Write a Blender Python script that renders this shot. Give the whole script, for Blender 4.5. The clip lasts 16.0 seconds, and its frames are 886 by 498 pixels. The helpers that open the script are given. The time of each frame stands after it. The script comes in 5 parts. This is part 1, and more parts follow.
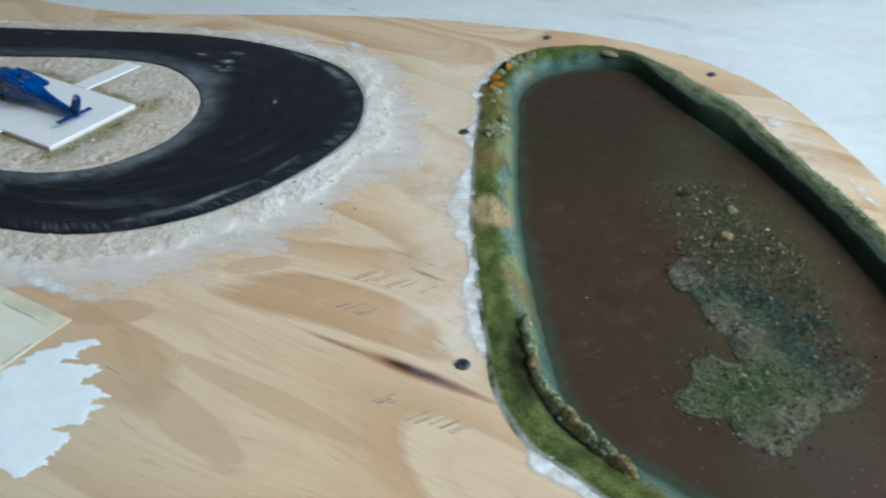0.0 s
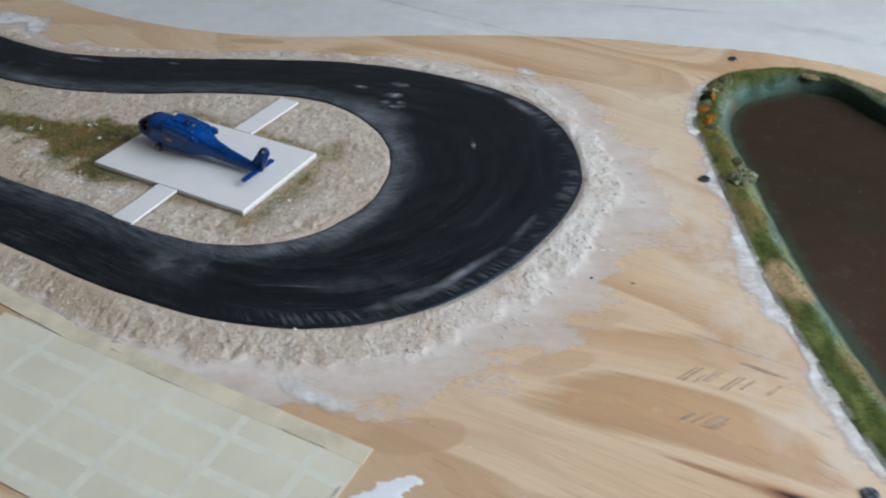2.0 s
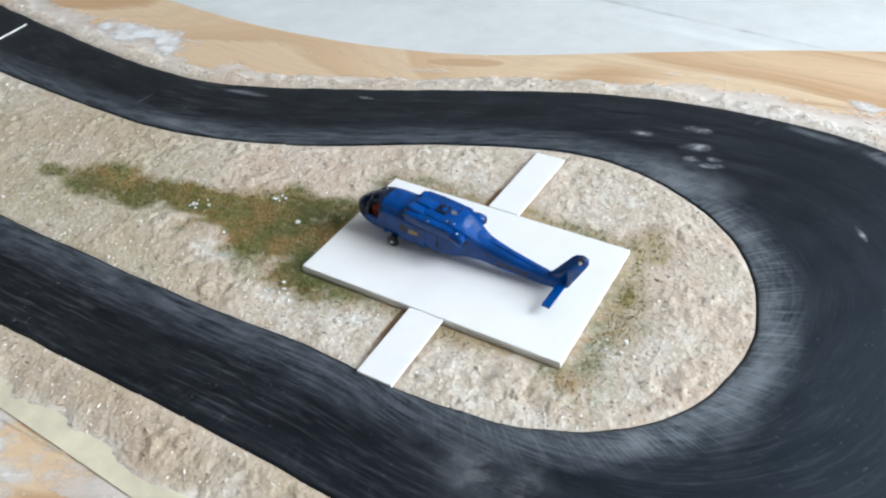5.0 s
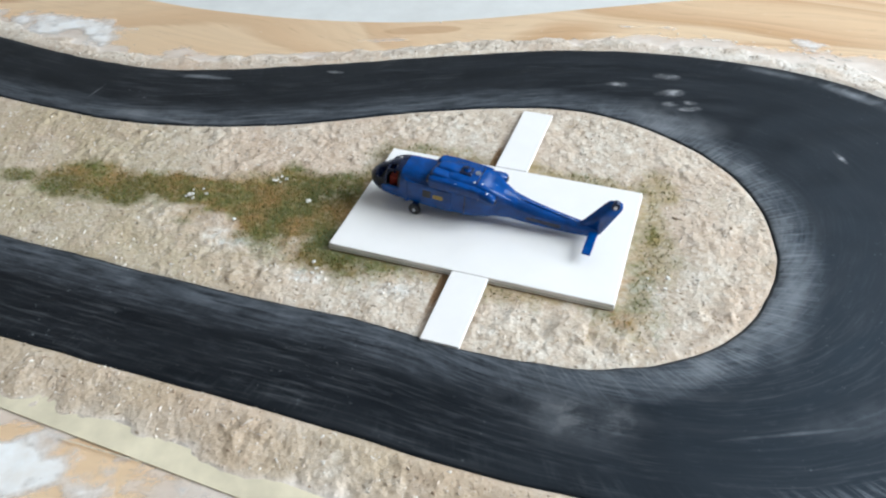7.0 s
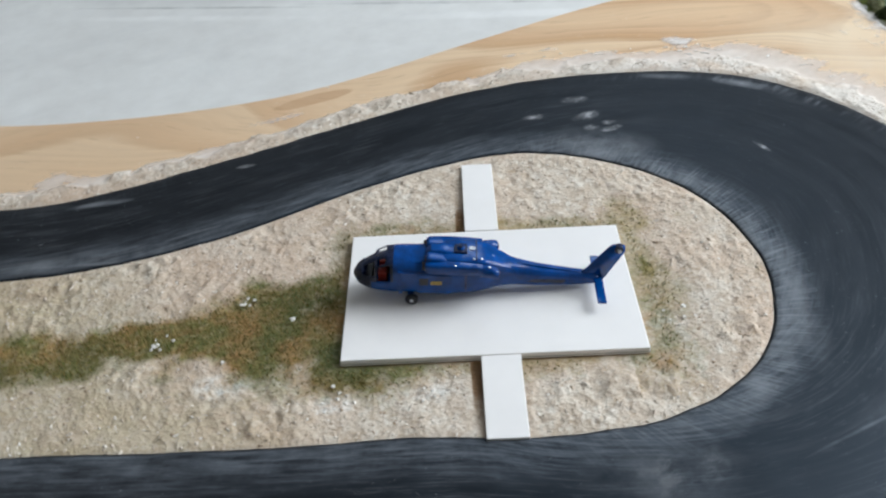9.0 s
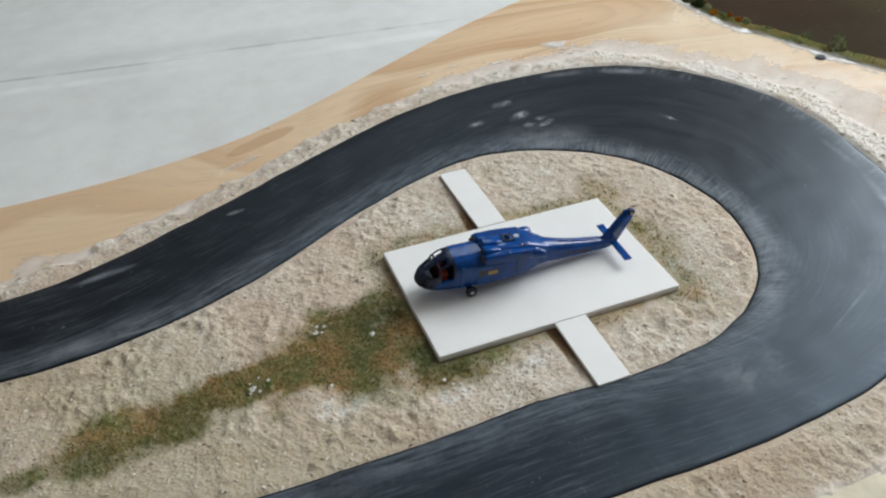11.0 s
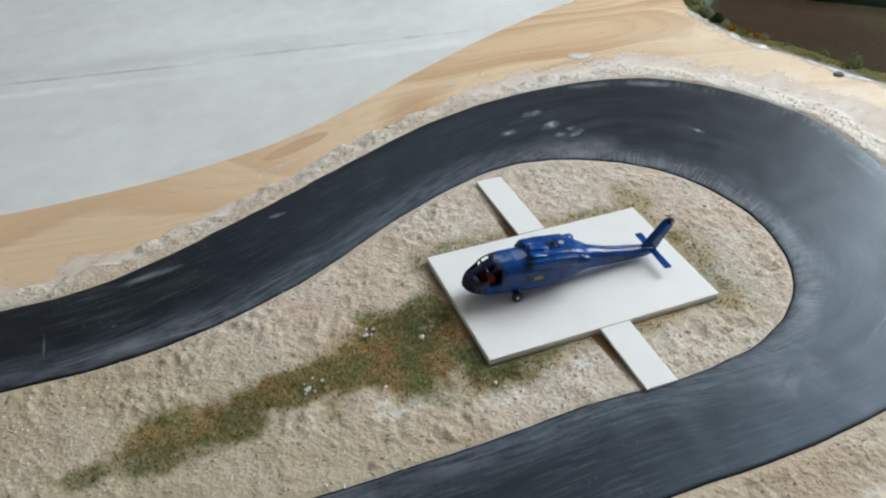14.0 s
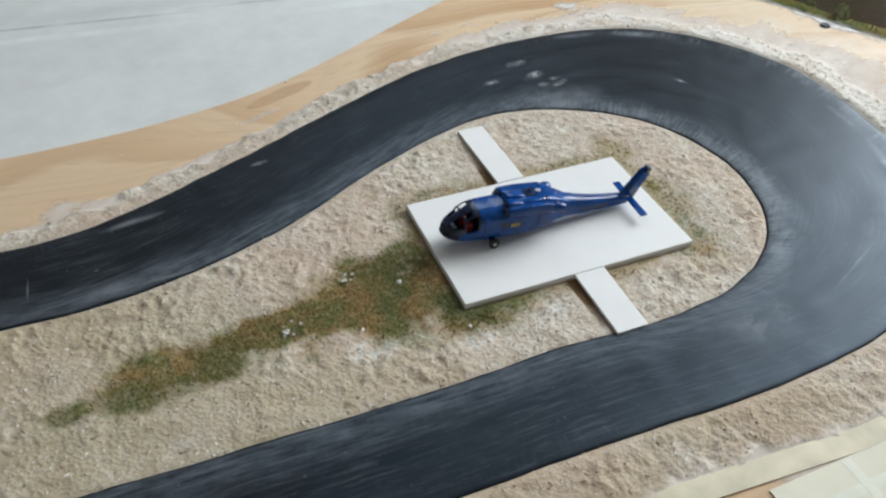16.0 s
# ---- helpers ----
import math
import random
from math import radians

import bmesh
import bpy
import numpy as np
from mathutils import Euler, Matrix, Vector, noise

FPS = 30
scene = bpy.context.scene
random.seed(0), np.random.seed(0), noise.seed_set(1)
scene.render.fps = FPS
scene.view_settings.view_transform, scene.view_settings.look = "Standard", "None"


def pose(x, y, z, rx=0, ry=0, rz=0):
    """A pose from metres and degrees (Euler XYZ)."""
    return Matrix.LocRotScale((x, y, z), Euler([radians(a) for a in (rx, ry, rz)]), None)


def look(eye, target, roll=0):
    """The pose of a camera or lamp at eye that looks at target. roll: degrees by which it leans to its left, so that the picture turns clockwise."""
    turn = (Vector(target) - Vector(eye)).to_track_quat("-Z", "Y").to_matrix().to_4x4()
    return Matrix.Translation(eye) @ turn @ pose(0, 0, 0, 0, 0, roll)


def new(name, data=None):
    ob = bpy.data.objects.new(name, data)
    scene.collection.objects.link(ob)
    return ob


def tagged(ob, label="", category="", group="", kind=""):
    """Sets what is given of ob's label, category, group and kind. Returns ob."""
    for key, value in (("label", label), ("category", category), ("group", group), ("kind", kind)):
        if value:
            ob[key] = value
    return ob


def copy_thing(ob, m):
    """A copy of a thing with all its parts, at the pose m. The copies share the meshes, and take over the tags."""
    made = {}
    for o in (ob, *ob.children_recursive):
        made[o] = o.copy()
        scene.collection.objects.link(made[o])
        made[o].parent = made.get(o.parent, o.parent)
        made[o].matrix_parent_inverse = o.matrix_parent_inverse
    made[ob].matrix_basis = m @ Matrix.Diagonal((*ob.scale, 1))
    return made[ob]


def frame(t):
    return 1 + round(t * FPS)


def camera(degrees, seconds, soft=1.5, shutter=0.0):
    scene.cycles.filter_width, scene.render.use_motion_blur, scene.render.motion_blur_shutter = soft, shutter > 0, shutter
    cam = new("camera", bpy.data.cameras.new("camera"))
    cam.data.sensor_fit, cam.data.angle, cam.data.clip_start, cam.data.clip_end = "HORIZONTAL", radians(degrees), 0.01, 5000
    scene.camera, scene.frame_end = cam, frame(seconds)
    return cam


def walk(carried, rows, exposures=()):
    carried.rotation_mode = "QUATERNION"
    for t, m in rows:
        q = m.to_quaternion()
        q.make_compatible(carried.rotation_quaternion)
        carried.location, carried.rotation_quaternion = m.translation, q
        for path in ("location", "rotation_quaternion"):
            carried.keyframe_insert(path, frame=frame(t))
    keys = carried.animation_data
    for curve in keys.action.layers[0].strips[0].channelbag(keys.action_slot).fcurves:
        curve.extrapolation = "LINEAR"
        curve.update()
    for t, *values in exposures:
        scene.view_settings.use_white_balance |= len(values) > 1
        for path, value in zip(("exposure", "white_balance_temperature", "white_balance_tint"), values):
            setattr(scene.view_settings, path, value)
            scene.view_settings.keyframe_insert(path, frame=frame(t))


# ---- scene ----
cam = camera(57.7, 16.0, soft=2.2, shutter=0.4)
# seconds, eye, then yaw, pitch and roll in degrees
PATH = [
    (0, -0.0015, 0.0127, 0.2571, 0.36, -36.28, -0.38),
    (0.5, -0.0323, 0.0240, 0.2601, 2.57, -36.23, -0.73),
    (1, -0.0851, 0.0449, 0.2606, 1.51, -36.70, -0.73),
    (1.5, -0.1307, 0.0654, 0.2643, -1.33, -37.27, 0.24),
    (2, -0.1647, 0.0981, 0.2602, -2.69, -37.60, -0.14),
    (2.5, -0.1897, 0.1425, 0.2448, -1.24, -38.63, 0.26),
    (3, -0.2049, 0.1741, 0.2342, 4.95, -37.52, 0.48),
    (3.5, -0.2306, 0.2076, 0.2296, 5.24, -37.72, -0.66),
    (4, -0.2628, 0.2423, 0.2214, 4.64, -38.54, -0.73),
    (4.2, -0.2704, 0.2569, 0.2198, 4.36, -38.76, -1.34),
    (6.5, -0.3468, 0.2853, 0.2085, -9.29, -39.94, -1.13),
    (7, -0.3594, 0.2792, 0.2109, -11.02, -40.75, -1.02),
    (7.5, -0.3506, 0.2736, 0.2118, -9.43, -40.09, -0.16),
    (8, -0.3522, 0.2880, 0.2112, -9.35, -40.36, -0.83),
    (8.5, -0.3825, 0.3195, 0.2127, -20.69, -40.93, -1.73),
    (8.7, -0.3970, 0.3264, 0.2188, -24.32, -40.88, -2.63),
    (11, -0.5308, 0.3896, 0.2416, -51.76, -39.25, -0.77),
    (11.5, -0.5387, 0.3987, 0.2427, -52.73, -38.89, 0.06),
    (12, -0.5449, 0.4058, 0.2445, -53.25, -38.65, 0.61),
    (12.5, -0.5474, 0.4072, 0.2414, -53.16, -39.16, 0.82),
    (13, -0.5501, 0.4113, 0.2393, -53.31, -39.08, 1.00),
    (13.5, -0.5506, 0.4101, 0.2415, -53.19, -38.69, 1.02),
    (14, -0.5529, 0.4083, 0.2443, -53.33, -38.61, 1.10),
    (14.5, -0.5576, 0.4030, 0.2491, -52.87, -38.77, 0.70),
    (15, -0.5589, 0.3994, 0.2492, -53.07, -39.41, 0.79),
    (15.5, -0.5609, 0.4010, 0.2522, -53.11, -40.30, 0.92),
    (16, -0.5531, 0.3974, 0.2443, -53.69, -41.68, 1.52),
]
# seconds, stops, kelvin, tint: the camera brightens over the white pad and drifts from cool to neutral
EXPOSURES = [(0.0, 0.0, 5300, -3), (1.0, -0.04, 5560, 3), (2.0, -0.10, 5720, 6), (3.0, 0.18, 5700, 6), (4.0, 0.70, 5750, 5), (6.5, 0.80, 5850, 3), (8.0, 0.78, 5950, 5), (8.5, 0.64, 5950, 5), (11.0, 0.32, 6200, 4), (16.0, 0.40, 6050, 3)]
walk(cam, [(t, pose(x, y, z, 90 + pitch, 0, yaw) @ pose(0, 0, 0, 0, 0, roll)) for t, x, y, z, yaw, pitch, roll in PATH], EXPOSURES)

# ---- daylight: one wide window in the east wall, another added for road sheen ----
world = bpy.data.worlds.new("sky")
scene.world = world
world.use_nodes = True
sky = world.node_tree.nodes.new("ShaderNodeTexSky")
sky.sky_type, sky.sun_disc = "NISHITA", False
sky.sun_elevation, sky.sun_rotation = radians(40), radians(200)
world.node_tree.links.new(sky.outputs[0], world.node_tree.nodes["Background"].inputs[0])
world.node_tree.nodes["Background"].inputs[1].default_value = 0.1
ROOM = (-2.2, 1.15, -1.6, 2.6, -0.80, 2.20)  # x, x, y, y, z, z
WINDOWS = ((-0.52, 0.56, 0.25, 1.70, 39, (0.98, 0.985, 1.0)), (1.25, 2.15, 1.40, 2.12, 7, (0.86, 0.93, 1.0)))  # y, y, z, z, strength, colour
for ya, yb, za, zb, power, tone in WINDOWS:
    lamp = bpy.data.lights.new("window_daylight", "AREA")
    lamp.shape, lamp.size, lamp.size_y = "RECTANGLE", yb - ya - 0.06, zb - za - 0.06
    lamp.energy, lamp.color = power, tone
    new("window_daylight", lamp).matrix_world = look((ROOM[1] + 0.03, (ya + yb) / 2, (za + zb) / 2), (0.3, (ya + yb) / 2, (za + zb) / 2 - 0.3))


# ---- materials ----
def mat(name, rough=0.6, spec=0.4, metal=0.0):
    m = bpy.data.materials.new(name)
    m.use_nodes = True
    b = m.node_tree.nodes["Principled BSDF"]
    b.inputs["Roughness"].default_value = rough
    b.inputs["Specular IOR Level"].default_value = spec
    b.inputs["Metallic"].default_value = metal
    return m, m.node_tree, b


class G:
    """Short names for the nodes of one material."""

    def __init__(self, name, rough=0.6, spec=0.4, metal=0.0):
        self.m, self.t, self.b = mat(name, rough, spec, metal)
        self.co = self.t.nodes.new("ShaderNodeTexCoord").outputs["Object"]

    def link(self, a, b):
        self.t.links.new(a, b)

    def val(self, socket, v):
        if isinstance(v, (int, float)):
            socket.default_value = v
        elif isinstance(v, tuple):
            socket.default_value = (*v, 1.0) if len(v) == 3 and len(socket.default_value) == 4 else v
        else:
            self.link(v, socket)

    def map(self, co=None, loc=(0, 0, 0), rot=0.0, scale=(1, 1, 1)):
        n = self.t.nodes.new("ShaderNodeMapping")
        self.link(co or self.co, n.inputs[0])
        n.inputs["Location"].default_value, n.inputs["Rotation"].default_value, n.inputs["Scale"].default_value = loc, (0, 0, radians(rot)), scale
        return n.outputs[0]

    def noise(self, scale, detail=3.0, co=None, rough=0.55, distort=0.0):
        n = self.t.nodes.new("ShaderNodeTexNoise")
        self.link(co or self.co, n.inputs["Vector"])
        n.inputs["Scale"].default_value, n.inputs["Detail"].default_value = scale, detail
        n.inputs["Roughness"].default_value, n.inputs["Distortion"].default_value = rough, distort
        return n.outputs["Fac"]

    def voronoi(self, scale, co=None):
        n = self.t.nodes.new("ShaderNodeTexVoronoi")
        self.link(co or self.co, n.inputs["Vector"])
        n.inputs["Scale"].default_value = scale
        return n.outputs["Distance"]

    def cells(self, scale, co=None):
        """Random tone of each cell of a crazed pattern."""
        n = self.t.nodes.new("ShaderNodeTexVoronoi")
        self.link(co or self.co, n.inputs["Vector"])
        n.inputs["Scale"].default_value = scale
        split = self.t.nodes.new("ShaderNodeSeparateColor")
        self.link(n.outputs["Color"], split.inputs[0])
        return split.outputs[0]

    def island(self):
        return self.t.nodes.new("ShaderNodeNewGeometry").outputs["Random Per Island"]

    def ramp(self, fac, *stops):
        n = self.t.nodes.new("ShaderNodeValToRGB")
        self.link(fac, n.inputs[0])
        e = n.color_ramp.elements
        while len(e) < len(stops):
            e.new(0.5)
        for k, (p, c) in zip(e, stops):
            k.position = p
            k.color = (c, c, c, 1) if isinstance(c, (int, float)) else (*c, 1)
        return n.outputs[0]

    def mix(self, fac, a, b, kind="MIX"):
        n = self.t.nodes.new("ShaderNodeMix")
        n.data_type, n.blend_type = "RGBA", kind
        self.val(n.inputs[0], fac), self.val(n.inputs[6], a), self.val(n.inputs[7], b)
        return n.outputs[2]

    def math(self, kind, a, b=0.0):
        n = self.t.nodes.new("ShaderNodeMath")
        n.operation = kind
        self.val(n.inputs[0], a), self.val(n.inputs[1], b)
        return n.outputs[0]

    def attr(self, name):
        n = self.t.nodes.new("ShaderNodeAttribute")
        n.attribute_name = name
        return n.outputs["Fac"]

    def spot(self, x, y, rx, ry, turn=0.0, co=None):
        """A soft oval: 1 in its middle, 0 at its rim."""
        a = self.map(co, (-x, -y, 0))
        a = self.map(a, (0, 0, 0), -turn)
        a = self.map(a, (0, 0, 0), 0, (1 / rx, 1 / ry, 0.0))
        n = self.t.nodes.new("ShaderNodeTexGradient")
        n.gradient_type = "SPHERICAL"
        self.link(a, n.inputs[0])
        return n.outputs["Fac"]

    def color(self, v):
        self.val(self.b.inputs["Base Color"], v)
        return self

    def rough(self, v):
        self.val(self.b.inputs["Roughness"], v)
        return self

    def bump(self, h, strength=0.3, dist=0.001):
        n = self.t.nodes.new("ShaderNodeBump")
        n.inputs["Strength"].default_value, n.inputs["Distance"].default_value = strength, dist
        self.link(h, n.inputs["Height"])
        self.link(n.outputs[0], self.b.inputs["Normal"])
        return self


def fade(g, cover):
    """Lets a thin wiped-out film break up over what lies under it: cover 0 is bare, 1 closed."""
    n = g.math("ADD", g.math("MULTIPLY", g.noise(75.0, 5.0, rough=0.7), 0.75), g.math("MULTIPLY", g.noise(240.0, 3.0, g.map(rot=-TURN, scale=(0.12, 1, 1)), 0.6), 0.25))
    a = g.ramp(g.math("ADD", g.math("MULTIPLY", cover, 0.9), g.math("SUBTRACT", n, 0.45)), (0.28, 0.0), (0.62, 1.0))
    g.link(a, g.b.inputs["Alpha"])


TURN = -29.4  # the run of the wood grain and of the pad, degrees


def make_plywood():
    g = G("plywood", 0.55, 0.35)
    along = g.map(rot=-TURN)
    warp = g.noise(5.0, 2.0, g.map(along, scale=(0.55, 1.6, 1)))
    add = g.t.nodes.new("ShaderNodeVectorMath")
    add.operation = "ADD"
    g.link(along, add.inputs[0])
    comb = g.t.nodes.new("ShaderNodeCombineXYZ")
    g.link(g.math("MULTIPLY", warp, 0.11), comb.inputs[1])
    g.link(comb.outputs[0], add.inputs[1])
    bent = add.outputs[0]
    fine = g.noise(330.0, 3.0, g.map(bent, scale=(0.03, 1, 1)), 0.6)
    dull = g.noise(8.0, 2.0)
    # growth rings cut flat: level lines of a long smooth relief, pale on one side and brown on the other
    field_a = g.noise(7.5, 1.5, g.map(bent, scale=(0.30, 1, 1)), 0.4)
    rings = g.math("FRACT", g.math("ADD", g.math("MULTIPLY", field_a, 7.5), g.math("MULTIPLY", fine, 0.10)))
    base = g.ramp(rings, (0.0, (0.79, 0.587, 0.382)), (0.45, (0.755, 0.530, 0.325)), (0.80, (0.635, 0.395, 0.212)), (0.93, (0.570, 0.345, 0.178)), (1.0, (0.79, 0.587, 0.382)))
    tight = g.math("FRACT", g.math("MULTIPLY", field_a, 38.0))
    base = g.mix(g.math("MULTIPLY", g.ramp(tight, (0.45, 0.0), (0.88, 1.0), (1.0, 0.0)), g.math("ADD", g.ramp(dull, (0.42, 0.04), (0.62, 0.26)), g.math("MULTIPLY", g.ramp(g.spot(-0.02, 0.62, 0.20, 0.13), (0.05, 0.0), (0.5, 1.0)), 0.42))), base, (0.50, 0.30, 0.165))
    base = g.mix(g.ramp(fine, (0.35, 0.22), (0.60, 0.0)), base, (0.40, 0.24, 0.13))
    base = g.mix(g.ramp(g.noise(3.5, 2.0), (0.40, 0.0), (0.66, 0.55)), base, (0.72, 0.525, 0.345))
    base = g.mix(g.ramp(g.noise(130.0, 4.0, rough=0.7), (0.60, 0.0), (0.75, 0.25)), base, (0.84, 0.72, 0.58))
    # broad brown flames fanning out from one place
    ragged = g.math("ADD", g.math("MULTIPLY", g.noise(26.0, 4.0, g.map(bent, scale=(0.45, 1, 1)), 0.6), 1.5), -0.25)
    for x, y, rx, ry, turn, k in ((-0.172, 0.311, 0.036, 0.014, 4, 0.75), (-0.112, 0.242, 0.066, 0.013, -42, 0.60), (-0.075, 0.252, 0.085, 0.0085, -30, 0.50), (-0.100, 0.350, 0.026, 0.010, 12, 0.50), (-0.150, 0.285, 0.03, 0.006, -60, 0.5),
                                  (-0.205, 0.235, 0.05, 0.03, 20, 0.45), (-0.045, 0.300, 0.07, 0.008, -24, 0.40), (-0.285, 0.7150, 0.030, 0.007, -8, 0.8), (-0.090, 0.375, 0.04, 0.010, 10, 0.35), (0.055, 0.648, 0.03, 0.007, -10, 0.45)):
        base = g.mix(g.math("MULTIPLY", g.ramp(g.math("MULTIPLY", g.spot(x, y, rx, ry, turn), ragged), (0.12, 0.0), (0.17, 1.0)), g.math("MULTIPLY", g.ramp(fine, (0.3, 0.7), (0.6, 1.0)), k)), base, (0.54, 0.335, 0.19))
    base = g.mix(g.math("MULTIPLY", g.ramp(g.spot(-0.22, 0.22, 0.16, 0.10, -20), (0.0, 0.0), (0.6, 0.7)), g.ramp(dull, (0.3, 0.5), (0.6, 1.0))), base, (0.56, 0.475, 0.325))
    base = g.mix(g.math("MULTIPLY", g.ramp(g.math("MULTIPLY", g.spot(-0.3950, 0.4030, 0.075, 0.032, TURN), ragged), (0.08, 0.0), (0.2, 0.7)), g.ramp(fine, (0.3, 1.0), (0.6, 0.75))), base, (0.46, 0.315, 0.165))
    # dark resin streaks with a reddish fringe
    for x, y, rx, ry, k, tone in ((-0.0200, 0.2723, 0.046, 0.0060, 0.50, (0.42, 0.17, 0.06)), (-0.0139, 0.2689, 0.034, 0.0046, 0.85, (0.22, 0.065, 0.024)), (-0.0149, 0.2699, 0.026, 0.0026, 1.0, (0.035, 0.016, 0.012)),
                                  (-0.0521, 0.2887, 0.026, 0.0020, 0.7, (0.30, 0.13, 0.05)), (0.0083, 0.2569, 0.020, 0.0026, 0.5, (0.25, 0.09, 0.035)), (-0.0113, 0.3400, 0.014, 0.0017, 0.9, (0.24, 0.085, 0.03)),
                                  (-0.0178, 0.3540, 0.034, 0.0011, 0.6, (0.30, 0.23, 0.17)), (-0.0349, 0.3459, 0.015, 0.003, 0.3, (0.45, 0.30, 0.2))):
        s = g.math("MULTIPLY", g.ramp(g.math("MULTIPLY", g.spot(x, y, rx, ry, TURN + (2 if y < 0.3 else -2)), g.math("ADD", g.math("MULTIPLY", fine, 1.5), 0.2)), (0.10, 0.0), (0.55, 1.0)), k)
        base = g.mix(s, base, tone)
    # chalky bloom where plaster was wiped off
    for x, y, rx, ry in ((-0.0046, 0.4007, 0.036, 0.12), (-0.0196, 0.4982, 0.04, 0.10), (0.2238, 0.4840, 0.03, 0.10), (0.0003, 0.3030, 0.03, 0.05)):
        s = g.math("MULTIPLY", g.spot(x, y, rx, ry), g.ramp(g.noise(60.0, 4.0, rough=0.7), (0.40, 0.15), (0.60, 1.0)))
        base = g.mix(g.math("MULTIPLY", s, 0.72), base, (0.80, 0.70, 0.60))
    # north-east patch: chalky bloom and the wood's sheen, both painted as pale cream
    base = g.mix(g.math("MULTIPLY", g.ramp(g.spot(-0.01, 0.575, 0.10, 0.09), (0.05, 0.0), (0.6, 0.6)), g.ramp(g.noise(18.0, 3.0), (0.35, 0.5), (0.6, 1.0))), base, (0.80, 0.665, 0.49))
    pores = g.noise(900.0, 2.0, g.map(bent, scale=(0.05, 1, 1)), 0.5)
    base = g.mix(g.ramp(pores, (0.28, 0.35), (0.38, 0.0)), base, (0.36, 0.22, 0.12))
    base = g.mix(g.ramp(g.noise(330.0, 2.0, g.map(loc=(2, 9, 0))), (0.72, 0.0), (0.77, 0.55)), base, (0.86, 0.80, 0.72))
    g.color(base).bump(fine, 0.16, 0.0006).rough(g.ramp(dull, (0.3, 0.45), (0.7, 0.65)))
    return g.m


def make_road():
    g = G("black_road_paint", 0.42, 0.36)
    g.b.inputs["Specular Tint"].default_value = (0.55, 0.76, 1.0, 1)
    uv = g.t.nodes.new("ShaderNodeUVMap").outputs[0]
    n1 = g.noise(110.0, 4.0, g.map(uv, scale=(0.16, 1, 1)), 0.65)
    n2 = g.noise(560.0, 4.0, g.map(uv, scale=(0.07, 1, 1)), 0.68)
    n3 = g.noise(240.0, 5.0, g.map(uv, scale=(0.30, 1, 1)), 0.7)
    calm = g.math("SUBTRACT", 1.0, g.math("MULTIPLY", g.ramp(g.spot(-0.1101, 0.5156, 0.17, 0.17), (0.1, 0.0), (0.5, 1.0)), 0.6))
    south = g.ramp(g.spot(-0.4164, 0.4501, 0.30, 0.16, TURN), (0.05, 0.75), (0.35, 1.0))
    cloud = g.noise(14.0, 3.0)
    base = g.ramp(n1, (0.35, (0.0056, 0.0057, 0.0068)), (0.58, (0.0116, 0.0118, 0.0134)), (0.80, (0.028, 0.0283, 0.0305)))
    base = g.mix(g.math("MULTIPLY", g.math("MULTIPLY", calm, south), g.math("MULTIPLY", g.ramp(n2, (0.50, 0.0), (0.74, 0.55)), g.ramp(g.mix(0.5, cloud, g.noise(65.0, 3.0, g.map(uv, scale=(0.35, 1, 1)))), (0.42, 0.12), (0.58, 1.0)))), base, (0.118, 0.122, 0.13))
    base = g.mix(g.math("MULTIPLY", calm, g.ramp(n3, (0.56, 0.0), (0.72, 0.35))), base, (0.07, 0.075, 0.085))
    # brushed grey along the worn edges: wide inside the bend, short cross strokes outside it
    edge, inner_edge = g.attr("edge"), g.attr("inner_edge")
    rad = g.noise(620.0, 4.0, g.map(uv, scale=(1, 0.10, 1)), 0.65)
    worn = g.math("MULTIPLY", g.math("MULTIPLY", g.ramp(edge, (0.15, 0.0), (0.55, 1.0), (0.80, 1.0), (0.90, 0.0)), g.ramp(rad, (0.48, 0.0), (0.66, 1.0))), g.ramp(cloud, (0.38, 0.15), (0.6, 1.0)))
    bend = g.math("ADD", g.math("MULTIPLY", g.ramp(g.spot(-0.1200, 0.4665, 0.22, 0.20), (0.1, 0.0), (0.5, 1.0)), 0.7), 0.06)
    base = g.mix(g.math("MULTIPLY", worn, bend), base, (0.22, 0.23, 0.25))
    rub = g.math("MULTIPLY", g.ramp(inner_edge, (0.10, 0.0), (0.70, 0.8), (0.93, 0.8), (0.99, 0.1)), g.ramp(g.mix(0.5, n3, n2), (0.40, 0.08), (0.60, 1.0)))
    base = g.mix(g.math("MULTIPLY", rub, 0.66), base, (0.165, 0.18, 0.205))
    strokes = g.math("MULTIPLY", g.math("MULTIPLY", g.ramp(inner_edge, (0.10, 0.0), (0.60, 1.0), (0.92, 0.8), (0.99, 0.0)), g.ramp(rad, (0.50, 0.0), (0.66, 1.0))), g.math("MULTIPLY", bend, 0.55))
    base = g.mix(strokes, base, (0.26, 0.275, 0.295))
    dust = g.math("MULTIPLY", g.math("MULTIPLY", g.ramp(inner_edge, (0.35, 0.0), (0.85, 1.0)), g.ramp(g.mix(0.6, rad, g.noise(85.0, 4.0, rough=0.65)), (0.42, 0.0), (0.62, 1.0))), bend)
    base = g.mix(g.math("MULTIPLY", dust, 0.6), base, (0.30, 0.31, 0.325))
    # chalk scuffs: x, y, half sizes, turn, cover
    smut = g.ramp(g.noise(190.0, 6.0, g.map(scale=(0.55, 1, 1)), rough=0.7), (0.46, 0.0), (0.56, 1.0))
    torn = g.math("ADD", g.math("MULTIPLY", g.noise(130.0, 4.0, rough=0.6), 2.0), -0.45)
    soft = g.ramp(g.noise(60.0, 5.0, rough=0.6), (0.35, 0.0), (0.65, 1.0))
